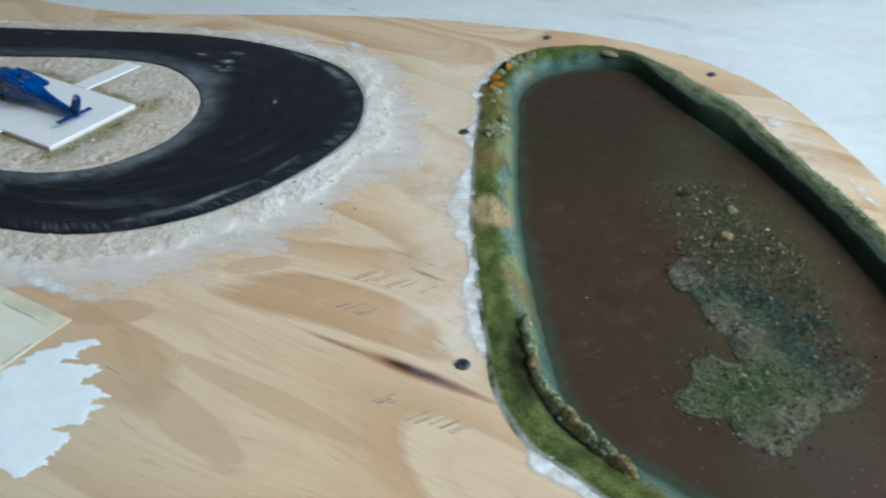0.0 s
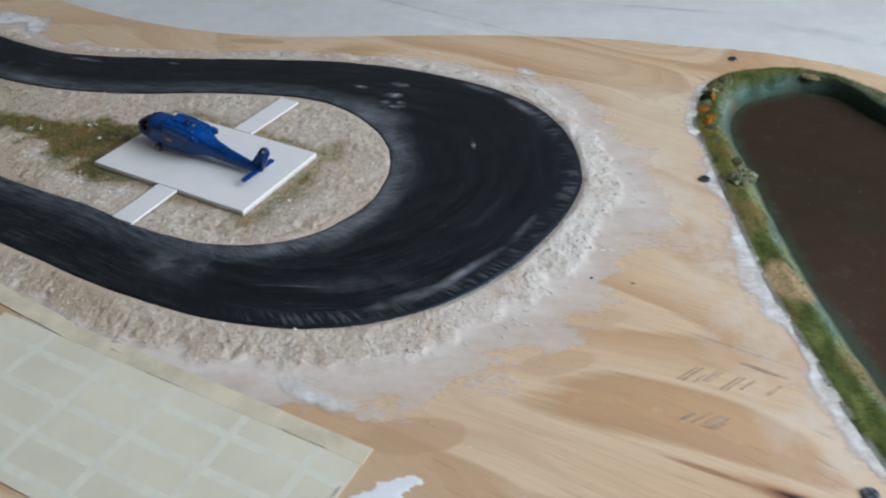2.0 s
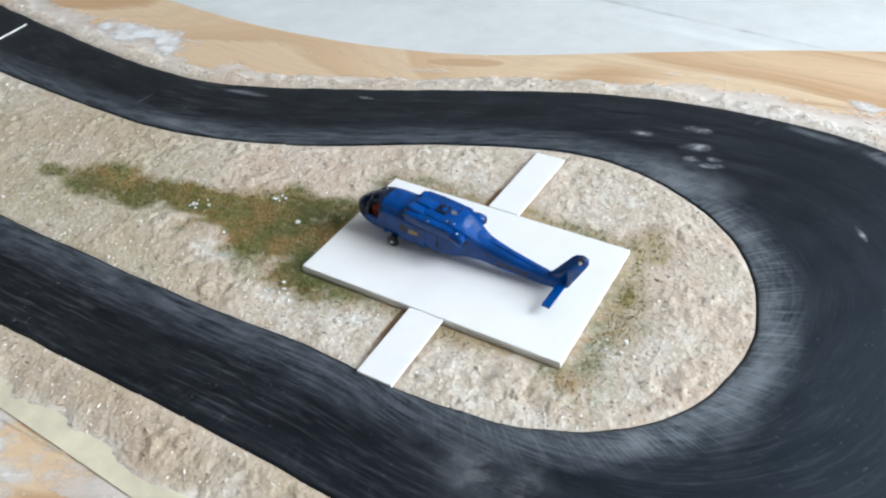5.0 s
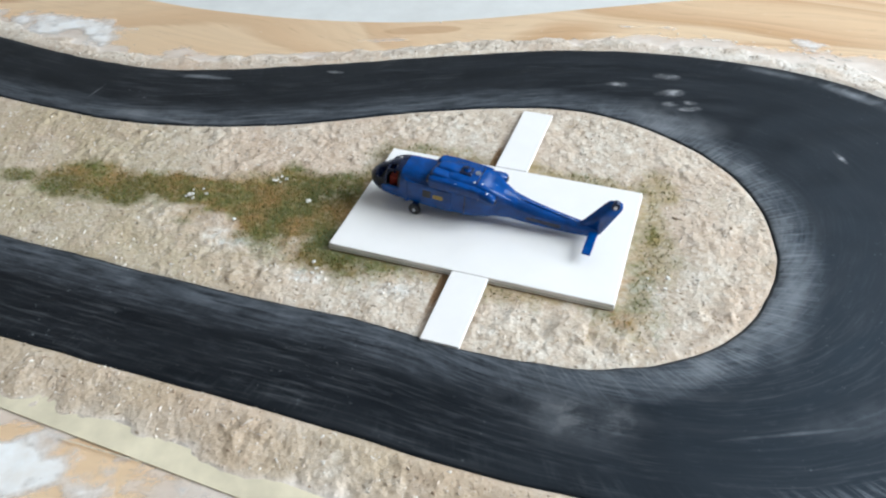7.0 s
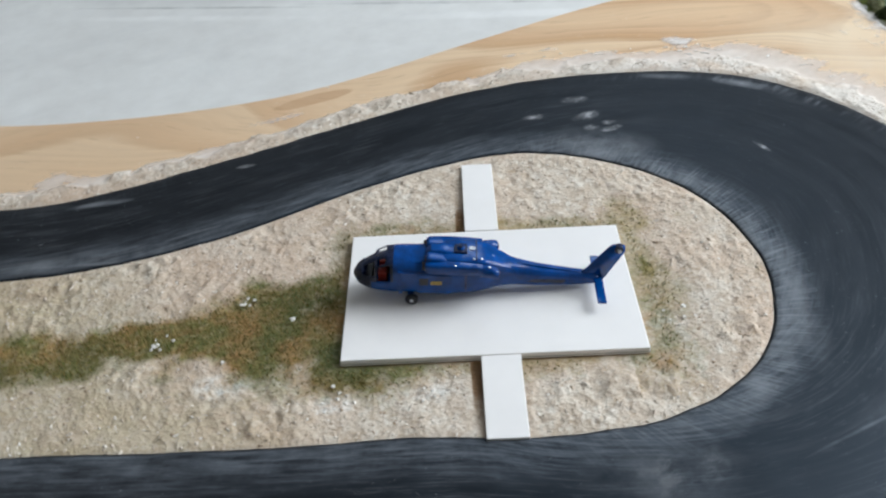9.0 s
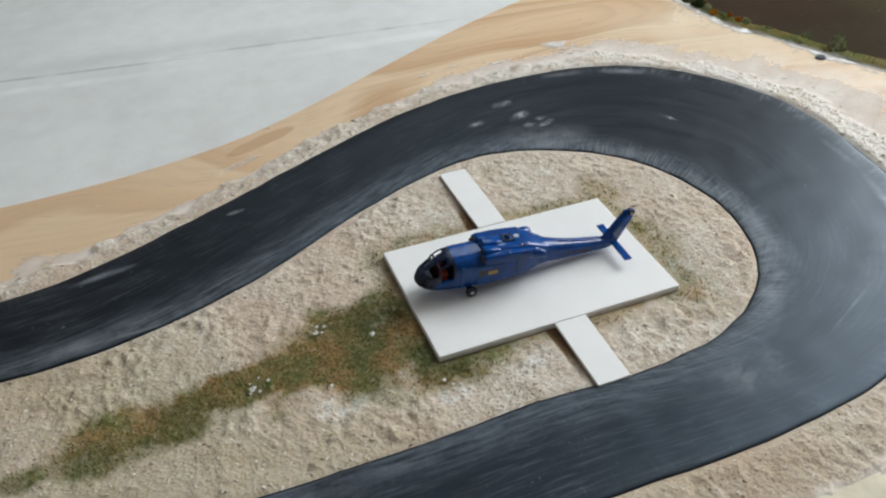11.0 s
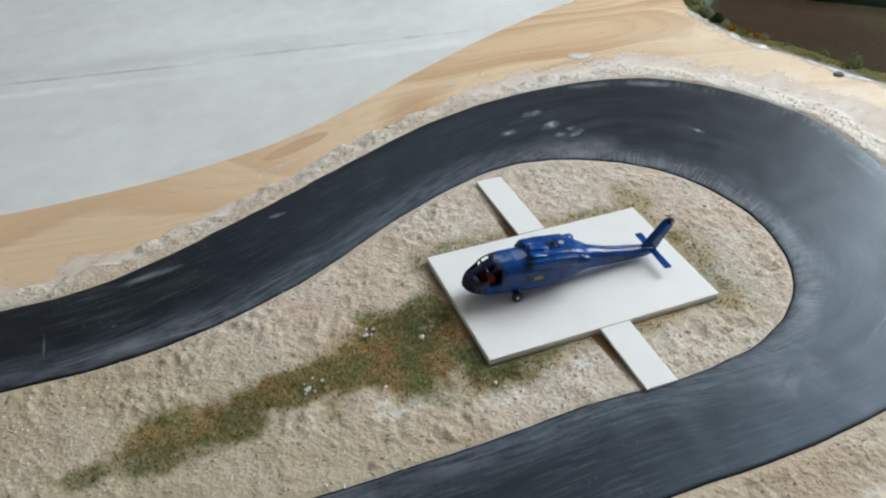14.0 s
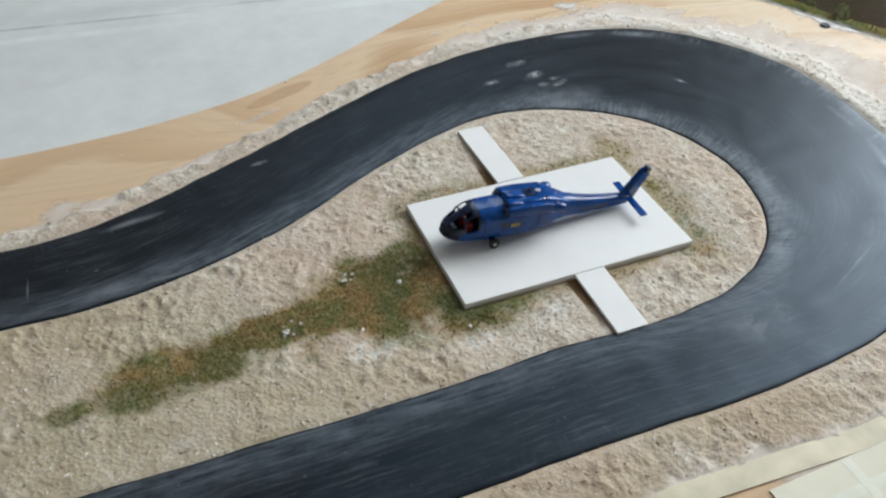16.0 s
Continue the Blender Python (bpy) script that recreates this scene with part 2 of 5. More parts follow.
    fleck = g.ramp(g.noise(420.0, 3.0, rough=0.7), (0.66, 0.0), (0.74, 0.6))
    base = g.mix(g.math("MULTIPLY", fleck, g.ramp(cloud, (0.45, 0.1), (0.62, 1.0))), base, (0.22, 0.23, 0.24))
    for x, y, rx, ry, turn, k in ((-0.1985, 0.6260, 0.0060, 0.0034, -20, 0.9), (-0.1700, 0.6275, 0.0075, 0.0036, -25, 1.0), (-0.1755, 0.6112, 0.0095, 0.0042, -10, 1.0), (-0.1700, 0.5997, 0.0044, 0.0028, -20, 0.9), (-0.1726, 0.5944, 0.0066, 0.0026, -10, 0.8),
                                  (-0.1800, 0.6010, 0.0046, 0.0030, -20, 0.8), (-0.1244, 0.5400, 0.0016, 0.0066, 2, 0.9), (-0.2910, 0.4290, 0.0120, 0.0085, 0, 0.22), (-0.2760, 0.4235, 0.0080, 0.0055, 30, 0.2), (-0.3400, 0.6720, 0.0050, 0.0016, -20, 0.7)):
        base = g.mix(g.math("MULTIPLY", g.math("MULTIPLY", g.ramp(g.math("MULTIPLY", g.spot(x, y, rx * 1.25, ry * 1.25, turn), torn), (0.10, 0.0), (0.42, 1.0)), g.math("ADD", g.math("MULTIPLY", smut, 0.75), 0.25)), g.math("MULTIPLY", k, 0.8)), base, (0.42, 0.42, 0.43))
    for x, y, rx, ry, turn, k in ((-0.2906, 0.4296, 0.030, 0.016, -30, 0.30), (-0.1880, 0.5880, 0.034, 0.017, -40, 0.62), (-0.1930, 0.4600, 0.040, 0.010, 52, 0.45), (-0.2330, 0.4390, 0.034, 0.007, 18, 0.42), (-0.1890, 0.4070, 0.04, 0.008, 0, 0.25),
                                  (-0.1400, 0.4130, 0.036, 0.0036, 40, 0.95), (-0.1660, 0.3960, 0.030, 0.0045, 22, 0.7), (-0.1050, 0.4480, 0.020, 0.0030, 55, 0.6), (-0.0870, 0.5880, 0.022, 0.0045, -55, 0.7), (-0.1130, 0.6170, 0.020, 0.0040, -40, 0.5),
                                  (-0.4090, 0.6830, 0.017, 0.0026, -20, 0.9), (-0.4510, 0.7160, 0.022, 0.003, -33, 0.7), (-0.2250, 0.4068, 0.026, 0.0009, -6, 0.4), (-0.4300, 0.6480, 0.06, 0.006, -22, 0.5)):
        base = g.mix(g.math("MULTIPLY", g.math("MULTIPLY", g.spot(x, y, rx, ry, turn), soft), k), base, (0.30, 0.31, 0.33))
    # an old paint edge along the inner lane
    for x, y, rx, ry, turn, k in ((-0.4210, 0.6400, 0.034, 0.0011, -28, 0.55), (-0.3790, 0.6360, 0.016, 0.0009, -10, 0.4), (-0.4640, 0.6800, 0.0085, 0.0006, 58, 0.5)):
        base = g.mix(g.math("MULTIPLY", g.math("MULTIPLY", g.spot(x, y, rx, ry, turn), g.math("ADD", g.math("MULTIPLY", soft, 0.6), 0.4)), k), base, (0.34, 0.35, 0.37))
    # black line along both rims
    base = g.mix(g.ramp(g.math("MAXIMUM", edge, inner_edge), (0.945, 0.0), (0.98, 0.9)), base, (0.004, 0.004, 0.005))
    g.color(base).bump(g.mix(0.5, n1, n3), 0.14, 0.0008)
    g.rough(g.math("ADD", g.ramp(n1, (0.3, 0.36), (0.75, 0.48)), g.math("MULTIPLY", calm, 0.06)))
    return g.m


def make_gravel():
    g = G("sandy_plaster", 0.92, 0.15)
    grit = g.noise(520.0, 5.0, rough=0.78)
    lump = g.noise(190.0, 5.0, rough=0.72)
    wob = g.t.nodes.new("ShaderNodeVectorMath")
    wob.operation = "MULTIPLY_ADD"
    n = g.t.nodes.new("ShaderNodeTexNoise")
    g.link(g.co, n.inputs["Vector"])
    n.inputs["Scale"].default_value = 300.0
    g.link(n.outputs["Color"], wob.inputs[0])
    wob.inputs[1].default_value = (0.0022, 0.0022, 0.0022)
    g.link(g.co, wob.inputs[2])
    flake, tone = g.voronoi(560.0, wob.outputs[0]), g.cells(560.0, wob.outputs[0])
    big = g.noise(16.0, 3.0)
    base = g.ramp(g.mix(0.35, lump, g.noise(70.0, 4.0, rough=0.65)), (0.34, (0.50, 0.395, 0.295)), (0.45, (0.575, 0.475, 0.375)), (0.56, (0.63, 0.54, 0.44)), (0.68, (0.71, 0.64, 0.55)))
    base = g.mix(g.ramp(tone, (0.66, 0.0), (0.95, 0.32)), base, (0.80, 0.755, 0.68))
    base = g.mix(g.ramp(tone, (0.05, 0.22), (0.22, 0.0)), base, (0.40, 0.29, 0.20))
    base = g.mix(g.ramp(grit, (0.32, 0.24), (0.43, 0.0)), base, (0.38, 0.28, 0.19))
    chip = g.cells(300.0, wob.outputs[0])
    base = g.mix(g.math("MULTIPLY", g.ramp(chip, (0.72, 0.0), (0.88, 0.36)), g.ramp(big, (0.36, 1.0), (0.62, 0.35))), base, (0.83, 0.785, 0.71))
    base = g.mix(g.ramp(big, (0.42, 0.0), (0.62, 0.45)), base, (0.57, 0.40, 0.285))
    speck = g.ramp(g.noise(420.0, 2.0, g.map(loc=(3, 7, 0))), (0.675, 0.0), (0.73, 0.7))
    base = g.mix(g.math("MULTIPLY", g.ramp(g.spot(-0.4360, 0.4642, 0.20, 0.055, TURN), (0.0, 0.0), (0.45, 1.0)), g.ramp(g.noise(30.0, 4.0), (0.35, 0.2), (0.6, 0.65))), base, (0.47, 0.36, 0.235))
    for x, y, rx, ry in ((-0.4950, 0.6350, 0.13, 0.065), (-0.4700, 0.5500, 0.12, 0.05)):
        base = g.mix(g.math("MULTIPLY", g.ramp(g.spot(x, y, rx, ry, TURN), (0.0, 0.0), (0.5, 1.0)), g.ramp(g.mix(0.5, lump, g.noise(36.0, 4.0)), (0.38, 0.15), (0.58, 0.62))), base, (0.42, 0.345, 0.205))
    film, solid = g.attr("film"), g.attr("solid")
    white = g.math("MULTIPLY", film, g.ramp(g.noise(45.0, 4.0, rough=0.65), (0.36, 0.15), (0.55, 1.0)))
    base = g.mix(g.math("MULTIPLY", white, 0.85), base, g.mix(g.ramp(grit, (0.34, 0.5), (0.48, 0.0)), (0.77, 0.715, 0.65), (0.50, 0.43, 0.36)))
    for x, y, rx, ry, k in ((-0.3671, 0.5140, 0.010, 0.005, 1.0), (-0.3365, 0.5002, 0.014, 0.004, 0.6), (-0.3980, 0.5444, 0.012, 0.007, 1.0), (-0.3752, 0.5801, 0.007, 0.004, 0.9), (-0.4123, 0.5761, 0.006, 0.005, 0.9), (-0.2455, 0.4801, 0.014, 0.004, 0.6)):
        base = g.mix(g.math("MULTIPLY", g.math("MULTIPLY", g.ramp(g.spot(x, y, rx, ry, TURN), (0.0, 0.0), (0.6, 1.0)), g.ramp(lump, (0.42, 0.0), (0.56, 1.0))), k), base, (0.80, 0.775, 0.73))
    base = g.mix(g.math("MULTIPLY", speck, solid), base, (0.10, 0.075, 0.05))
    # where it thins out: a smooth pinkish film
    base = g.mix(g.ramp(solid, (0.15, 0.92), (0.55, 0.0)), base, g.mix(lump, (0.80, 0.68, 0.585), (0.88, 0.81, 0.745)))
    flock = g.ramp(g.math("ADD", g.attr("flock"), g.math("MULTIPLY", g.math("SUBTRACT", g.mix(0.62, grit, lump), 0.5), 1.6)), (0.18, 0.0), (0.80, 0.92))
    hue = g.noise(48.0, 4.0, rough=0.62)
    moss = g.ramp(hue, (0.36, (0.100, 0.115, 0.026)), (0.45, (0.190, 0.180, 0.052)), (0.51, (0.275, 0.190, 0.062)), (0.61, (0.36, 0.205, 0.070)))
    for x, y, r in ((-0.3514, 0.5739, 0.026), (-0.3507, 0.5290, 0.026), (-0.3301, 0.5932, 0.02), (-0.4379, 0.5852, 0.022), (-0.4721, 0.5959, 0.02)):
        moss = g.mix(g.math("MULTIPLY", g.ramp(g.spot(x, y, r, r), (0.1, 0.0), (0.6, 1.0)), 0.7), moss, (0.062, 0.088, 0.018))
    for x, y, rx, ry in ((-0.245, 0.566, 0.05, 0.026), (-0.2120, 0.5150, 0.026, 0.05), (-0.290, 0.495, 0.04, 0.012)):
        moss = g.mix(g.math("MULTIPLY", g.ramp(g.spot(x, y, rx, ry, TURN), (0.05, 0.0), (0.4, 0.8)), g.ramp(hue, (0.40, 0.3), (0.55, 1.0))), moss, (0.33, 0.265, 0.105))
    moss = g.mix(g.ramp(grit, (0.35, 0.5), (0.55, 0.0)), moss, (0.06, 0.065, 0.018))
    moss = g.mix(g.ramp(tone, (0.75, 0.0), (1.0, 0.35)), moss, (0.45, 0.38, 0.22))
    base = g.mix(flock, base, moss)
    # brown strip beside the walkways and pad edge: shade of the gap painted in
    base = g.mix(g.ramp(g.math("ADD", g.attr("bare"), g.math("MULTIPLY", g.math("SUBTRACT", lump, 0.5), 0.6)), (0.35, 0.0), (0.6, 0.9)), base, (0.25, 0.14, 0.065))
    height = g.mix(0.35, g.mix(0.5, grit, lump), flake)
    g.color(base).bump(g.mix(g.ramp(solid, (0.1, 0.03), (0.6, 1.0)), (0.5, 0.5, 0.5), height), 0.80, 0.0011)
    near = g.math("ADD", g.attr("cover"), g.math("MULTIPLY", g.math("SUBTRACT", g.mix(0.85, lump, g.noise(60.0, 5.0, g.map(rot=-TURN, scale=(0.4, 1, 1)), 0.65)), 0.5), 1.3))
    body = g.ramp(g.math("ADD", solid, g.math("MULTIPLY", g.math("SUBTRACT", lump, 0.5), 1.2)), (0.15, 0.0), (0.35, 1.0))
    film_alpha = g.math("MULTIPLY", g.ramp(near, (0.22, 0.0), (0.31, 0.55), (0.75, 0.88)), 1.0)
    g.link(g.math("MAXIMUM", body, film_alpha), g.b.inputs["Alpha"])
    return g.m


def make_smear():
    g = G("wiped_white_plaster", 0.9, 0.15)
    n = g.noise(130.0, 4.0, rough=0.65)
    g.color(g.ramp(n, (0.35, (0.78, 0.73, 0.68)), (0.65, (0.88, 0.86, 0.84)))).bump(n, 0.3, 0.0005)
    fade(g, g.attr("cover"))
    return g.m


def make_bank():
    g = G("flocked_bank", 0.95, 0.1)
    n = g.noise(60.0, 5.0, rough=0.7)
    f = g.noise(600.0, 3.0, rough=0.7)
    patch = g.noise(17.0, 2.0)
    v = g.attr("across")
    olive = g.ramp(n, (0.32, (0.052, 0.072, 0.016)), (0.46, (0.105, 0.132, 0.034)), (0.60, (0.168, 0.185, 0.052)), (0.72, (0.235, 0.215, 0.08)))
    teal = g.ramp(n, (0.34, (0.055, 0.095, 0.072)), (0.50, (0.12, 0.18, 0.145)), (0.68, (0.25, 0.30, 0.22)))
    # east inner slope: its shade painted in as darker green
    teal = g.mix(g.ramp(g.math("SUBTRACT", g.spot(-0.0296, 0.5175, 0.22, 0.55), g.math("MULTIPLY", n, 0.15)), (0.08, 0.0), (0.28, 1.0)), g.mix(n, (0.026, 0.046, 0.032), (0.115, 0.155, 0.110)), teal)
    # east crest: its lit look painted in as paler olive
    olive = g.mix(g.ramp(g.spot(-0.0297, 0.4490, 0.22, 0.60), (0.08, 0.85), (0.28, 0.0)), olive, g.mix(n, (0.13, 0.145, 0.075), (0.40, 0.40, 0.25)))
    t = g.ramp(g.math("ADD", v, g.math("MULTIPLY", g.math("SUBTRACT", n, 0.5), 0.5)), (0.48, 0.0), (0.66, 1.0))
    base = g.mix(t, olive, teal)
    pale = g.math("MULTIPLY", g.ramp(g.noise(24.0, 3.0, rough=0.6), (0.49, 0.0), (0.55, 0.85)), g.ramp(v, (0.42, 0.0), (0.52, 1.0), (0.80, 1.0), (0.90, 0.0)))
    base = g.mix(g.math("MULTIPLY", pale, g.ramp(g.spot(0.02, 0.47, 0.07, 0.30), (0.05, 0.0), (0.3, 1.0))), base, g.mix(n, (0.17, 0.19, 0.075), (0.34, 0.36, 0.18)))
    base = g.mix(g.math("MULTIPLY", g.ramp(g.spot(0.025, 0.545, 0.03, 0.07), (0.1, 0.0), (0.5, 0.75)), g.ramp(n, (0.40, 0.2), (0.58, 1.0))), base, (0.20, 0.125, 0.035))
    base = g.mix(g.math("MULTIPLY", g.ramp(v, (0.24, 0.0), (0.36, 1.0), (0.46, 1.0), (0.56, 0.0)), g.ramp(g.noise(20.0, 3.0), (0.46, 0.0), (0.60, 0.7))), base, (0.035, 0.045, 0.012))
    base = g.mix(g.math("MULTIPLY", g.ramp(patch, (0.56, 0.0), (0.66, 0.7)), g.ramp(g.spot(0.0005, 0.4008, 0.12, 0.6), (0.1, 0.0), (0.4, 1.0))), base, (0.23, 0.155, 0.060))
    # bare sandy stretch, and the hedge's shadow painted in as a dark stretch
    base = g.mix(g.ramp(g.spot(0.0226, 0.3993, 0.022, 0.024), (0.2, 0.0), (0.5, 1.0)), base, (0.42, 0.30, 0.16))
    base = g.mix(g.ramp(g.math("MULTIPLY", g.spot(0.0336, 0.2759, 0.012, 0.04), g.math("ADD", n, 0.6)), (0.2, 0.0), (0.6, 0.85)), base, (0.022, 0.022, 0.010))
    base = g.mix(g.ramp(f, (0.32, 0.4), (0.55, 0.0)), base, (0.03, 0.04, 0.016))
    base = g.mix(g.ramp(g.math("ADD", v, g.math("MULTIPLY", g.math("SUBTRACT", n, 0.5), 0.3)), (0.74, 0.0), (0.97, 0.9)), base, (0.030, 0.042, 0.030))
    rim = g.math("MULTIPLY", g.ramp(v, (0.02, 1.0), (0.11, 0.0)), g.ramp(g.noise(40.0, 4.0), (0.4, 0.0), (0.5, 1.0)))
    base = g.mix(rim, base, (0.74, 0.70, 0.65))
    g.color(base).bump(f, 0.6, 0.0012)
    return g.m


def make_water():
    g = G("varnished_pond_water", 0.16, 0.03)
    a = g.noise(11.0, 3.0)
    b = g.noise(70.0, 6.0, rough=0.7)
    c = g.noise(30.0, 5.0, rough=0.65, distort=0.6)
    base = g.ramp(a, (0.32, (0.066, 0.0370, 0.0265)), (0.5, (0.060, 0.0365, 0.0240)), (0.68, (0.054, 0.0430, 0.0235)))
    base = g.mix(g.ramp(c, (0.50, 0.0), (0.66, 0.45)), base, (0.040, 0.026, 0.018))
    base = g.mix(g.ramp(b, (0.54, 0.0), (0.70, 0.35)), base, (0.12, 0.085, 0.06))
    base = g.mix(g.ramp(g.noise(380.0, 3.0), (0.68, 0.0), (0.74, 0.5)), base, (0.20, 0.16, 0.12))
    base = g.mix(g.ramp(g.noise(160.0, 2.0, g.map(loc=(5, 1, 0))), (0.74, 0.0), (0.76, 0.8)), base, (0.36, 0.33, 0.29))
    for x, y, rx, ry, k in ((0.1525, 0.4431, 0.045, 0.08, 0.9), (0.1627, 0.5022, 0.03, 0.05, 0.8), (0.1834, 0.3748, 0.05, 0.09, 0.8), (0.165, 0.3, 0.06, 0.09, 0.5)):
        base = g.mix(g.math("MULTIPLY", g.math("MULTIPLY", g.spot(x, y, rx, ry), g.ramp(g.noise(260.0, 5.0, rough=0.75), (0.32, 0.1), (0.60, 1.0))), k), base, (0.085, 0.085, 0.036))
    base = g.mix(g.math("MULTIPLY", g.ramp(g.math("ADD", g.spot(0.1121, 0.5600, 0.16, 0.17), g.math("MULTIPLY", c, 0.3)), (0.2, 0.0), (0.6, 1.0)), 0.45), base, (0.034, 0.027, 0.018))
    # green film creeping in from the banks
    film = g.math("MULTIPLY", g.attr("shallow"), g.ramp(g.mix(0.5, b, c), (0.36, 0.25), (0.56, 1.0)))
    base = g.mix(g.ramp(film, (0.15, 0.0), (0.75, 0.85)), base, (0.050, 0.066, 0.042))
    g.color(base).rough(g.ramp(a, (0.3, 0.10), (0.7, 0.20))).bump(a, 0.05, 0.002)
    return g.m


def make_island():
    g = G("pond_weed_crumb", 0.95, 0.1)
    n = g.noise(34.0, 4.0, rough=0.65)
    f = g.noise(620.0, 5.0, rough=0.85)
    side = g.math("ADD", g.math("MULTIPLY", g.spot(0.1734, 0.3301, 0.034, 0.075, 8), -0.32), n)
    base = g.ramp(side, (0.24, (0.042, 0.082, 0.064)), (0.38, (0.085, 0.105, 0.066)), (0.48, (0.145, 0.132, 0.082)), (0.66, (0.185, 0.158, 0.112)))
    for x, y, rx, ry in ((0.1246, 0.2611, 0.030, 0.022), (0.1430, 0.2732, 0.035, 0.02)):
        base = g.mix(g.ramp(g.math("MULTIPLY", g.spot(x, y, rx, ry), g.math("ADD", n, 0.5)), (0.1, 0.0), (0.6, 0.7)), base, (0.070, 0.105, 0.028))
    base = g.mix(g.ramp(f, (0.36, 0.75), (0.48, 0.0)), base, (0.026, 0.024, 0.015))
    base = g.mix(g.ramp(f, (0.55, 0.0), (0.66, 0.55)), base, (0.42, 0.40, 0.32))
    g.color(base).bump(f, 0.8, 0.0015)
    fade(g, g.attr("cover"))
    return g.m


def make_plain(name, c, rough=0.5, spec=0.4, vary=0.12, scale=60.0, bump=0.1, metal=0.0):
    g = G(name, rough, spec, metal)
    n = g.noise(scale, 4.0, rough=0.6)
    lo, hi = tuple(v * (1 - vary) for v in c), tuple(min(1.0, v * (1 + vary)) for v in c)
    g.color(g.ramp(n, (0.35, lo), (0.65, hi))).bump(n, bump, 0.0006)
    g.rough(g.ramp(g.noise(scale * 3, 2.0), (0.3, max(0.05, rough - 0.08)), (0.7, min(1, rough + 0.08))))
    return g.m


def make_tones(name, stops):
    """Crumbs and fibres, each piece of its own tone."""
    g = G(name, 0.95, 0.1)
    g.color(g.ramp(g.island(), *stops))
    return g.m


def make_sheet():
    g = G("white_cloth", 0.9, 0.1)
    a = g.noise(6.0, 3.0)
    b = g.noise(22.0, 4.0, g.map(rot=35, scale=(0.25, 1, 1)), 0.6)
    c = g.noise(55.0, 5.0, rough=0.65)
    base = g.ramp(g.mix(0.35, a, c), (0.36, (0.665, 0.650, 0.625)), (0.62, (0.785, 0.775, 0.75)))
    base = g.mix(g.ramp(b, (0.54, 0.0), (0.72, 0.30)), base, (0.56, 0.555, 0.545))
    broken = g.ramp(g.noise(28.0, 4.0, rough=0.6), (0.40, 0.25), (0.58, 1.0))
    # fold shading painted in: dark and pale sides of two parallel folds, dull bands between
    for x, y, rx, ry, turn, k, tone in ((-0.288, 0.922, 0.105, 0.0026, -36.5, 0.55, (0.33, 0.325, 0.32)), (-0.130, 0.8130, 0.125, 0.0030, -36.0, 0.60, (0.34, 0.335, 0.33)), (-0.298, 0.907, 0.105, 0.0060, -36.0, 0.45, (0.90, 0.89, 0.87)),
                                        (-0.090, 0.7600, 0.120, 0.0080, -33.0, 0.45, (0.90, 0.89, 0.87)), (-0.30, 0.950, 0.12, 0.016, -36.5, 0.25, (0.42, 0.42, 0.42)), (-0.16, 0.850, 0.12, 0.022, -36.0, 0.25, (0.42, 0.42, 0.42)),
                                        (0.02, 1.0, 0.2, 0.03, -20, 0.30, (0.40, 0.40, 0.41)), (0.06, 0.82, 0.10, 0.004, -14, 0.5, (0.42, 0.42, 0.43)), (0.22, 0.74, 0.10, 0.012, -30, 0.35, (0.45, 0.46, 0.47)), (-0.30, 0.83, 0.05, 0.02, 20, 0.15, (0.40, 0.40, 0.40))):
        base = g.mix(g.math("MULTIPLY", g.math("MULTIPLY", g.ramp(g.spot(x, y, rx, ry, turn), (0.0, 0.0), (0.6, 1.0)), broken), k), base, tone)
    g.color(base).bump(g.noise(700.0, 2.0), 0.15, 0.0006)
    return g.m


PLY, ROAD, GRAVEL, BANK, WATER, ISLAND, SHEET = make_plywood(), make_road(), make_gravel(), make_bank(), make_water(), make_island(), make_sheet()
PLY_EDGE = make_plain("plywood_edge", (0.20, 0.115, 0.055), 0.8, 0.2, 0.3, 90)
BOARD_WHITE = make_plain("white_foam_board", (0.885, 0.85, 0.825), 0.55, 0.35, 0.02, 40, 0.03)
BOARD_CUT = make_plain("cut_foam_edge", (0.60, 0.58, 0.55), 0.9, 0.2, 0.12, 200)
TAPE = make_plain("cream_masking_tape", (0.76, 0.70, 0.55), 0.6, 0.3, 0.06, 25, 0.2)
TAPE_THIN = make_plain("thin_masking_tape", (0.70, 0.615, 0.45), 0.6, 0.3, 0.14, 45, 0.25)
TAPE_LINE = make_plain("pale_tape_overlap", (0.785, 0.745, 0.62), 0.6, 0.3, 0.05, 120, 0.2)
PAINT = make_plain("thick_white_paint", (0.88, 0.88, 0.88), 0.45, 0.4, 0.03, 90, 0.3)
SMEAR = make_smear()
PLASTER = make_plain("dry_white_plaster", (0.82, 0.78, 0.73), 0.9, 0.15, 0.12, 130, 0.5)
PENCIL = make_plain("pencil_grey", (0.57, 0.53, 0.44), 0.8, 0.2, 0.3, 400)
STAMP = make_plain("faded_stamp_ink", (0.40, 0.30, 0.22), 0.8, 0.2, 0.25, 220)
STAMP_PALE = make_plain("pale_stamp_ink", (0.50, 0.375, 0.27), 0.8, 0.2, 0.25, 220)
STEEL = make_plain("dark_screw_steel", (0.13, 0.14, 0.16), 0.4, 0.5, 0.4, 500, 0.3, 0.6)
BLUE = make_plain("blue_enamel", (0.0028, 0.050, 0.225), 0.19, 0.35, 0.3, 160, 0.5)
BLUE_DARK = make_plain("blue_black_enamel", (0.006, 0.013, 0.045), 0.3, 0.5, 0.3, 160, 0.1)
BLACK = make_plain("black_plastic", (0.012, 0.012, 0.014), 0.45, 0.5, 0.2, 200)
RED = make_plain("red_plastic", (0.35, 0.035, 0.02), 0.5, 0.4, 0.15, 200)
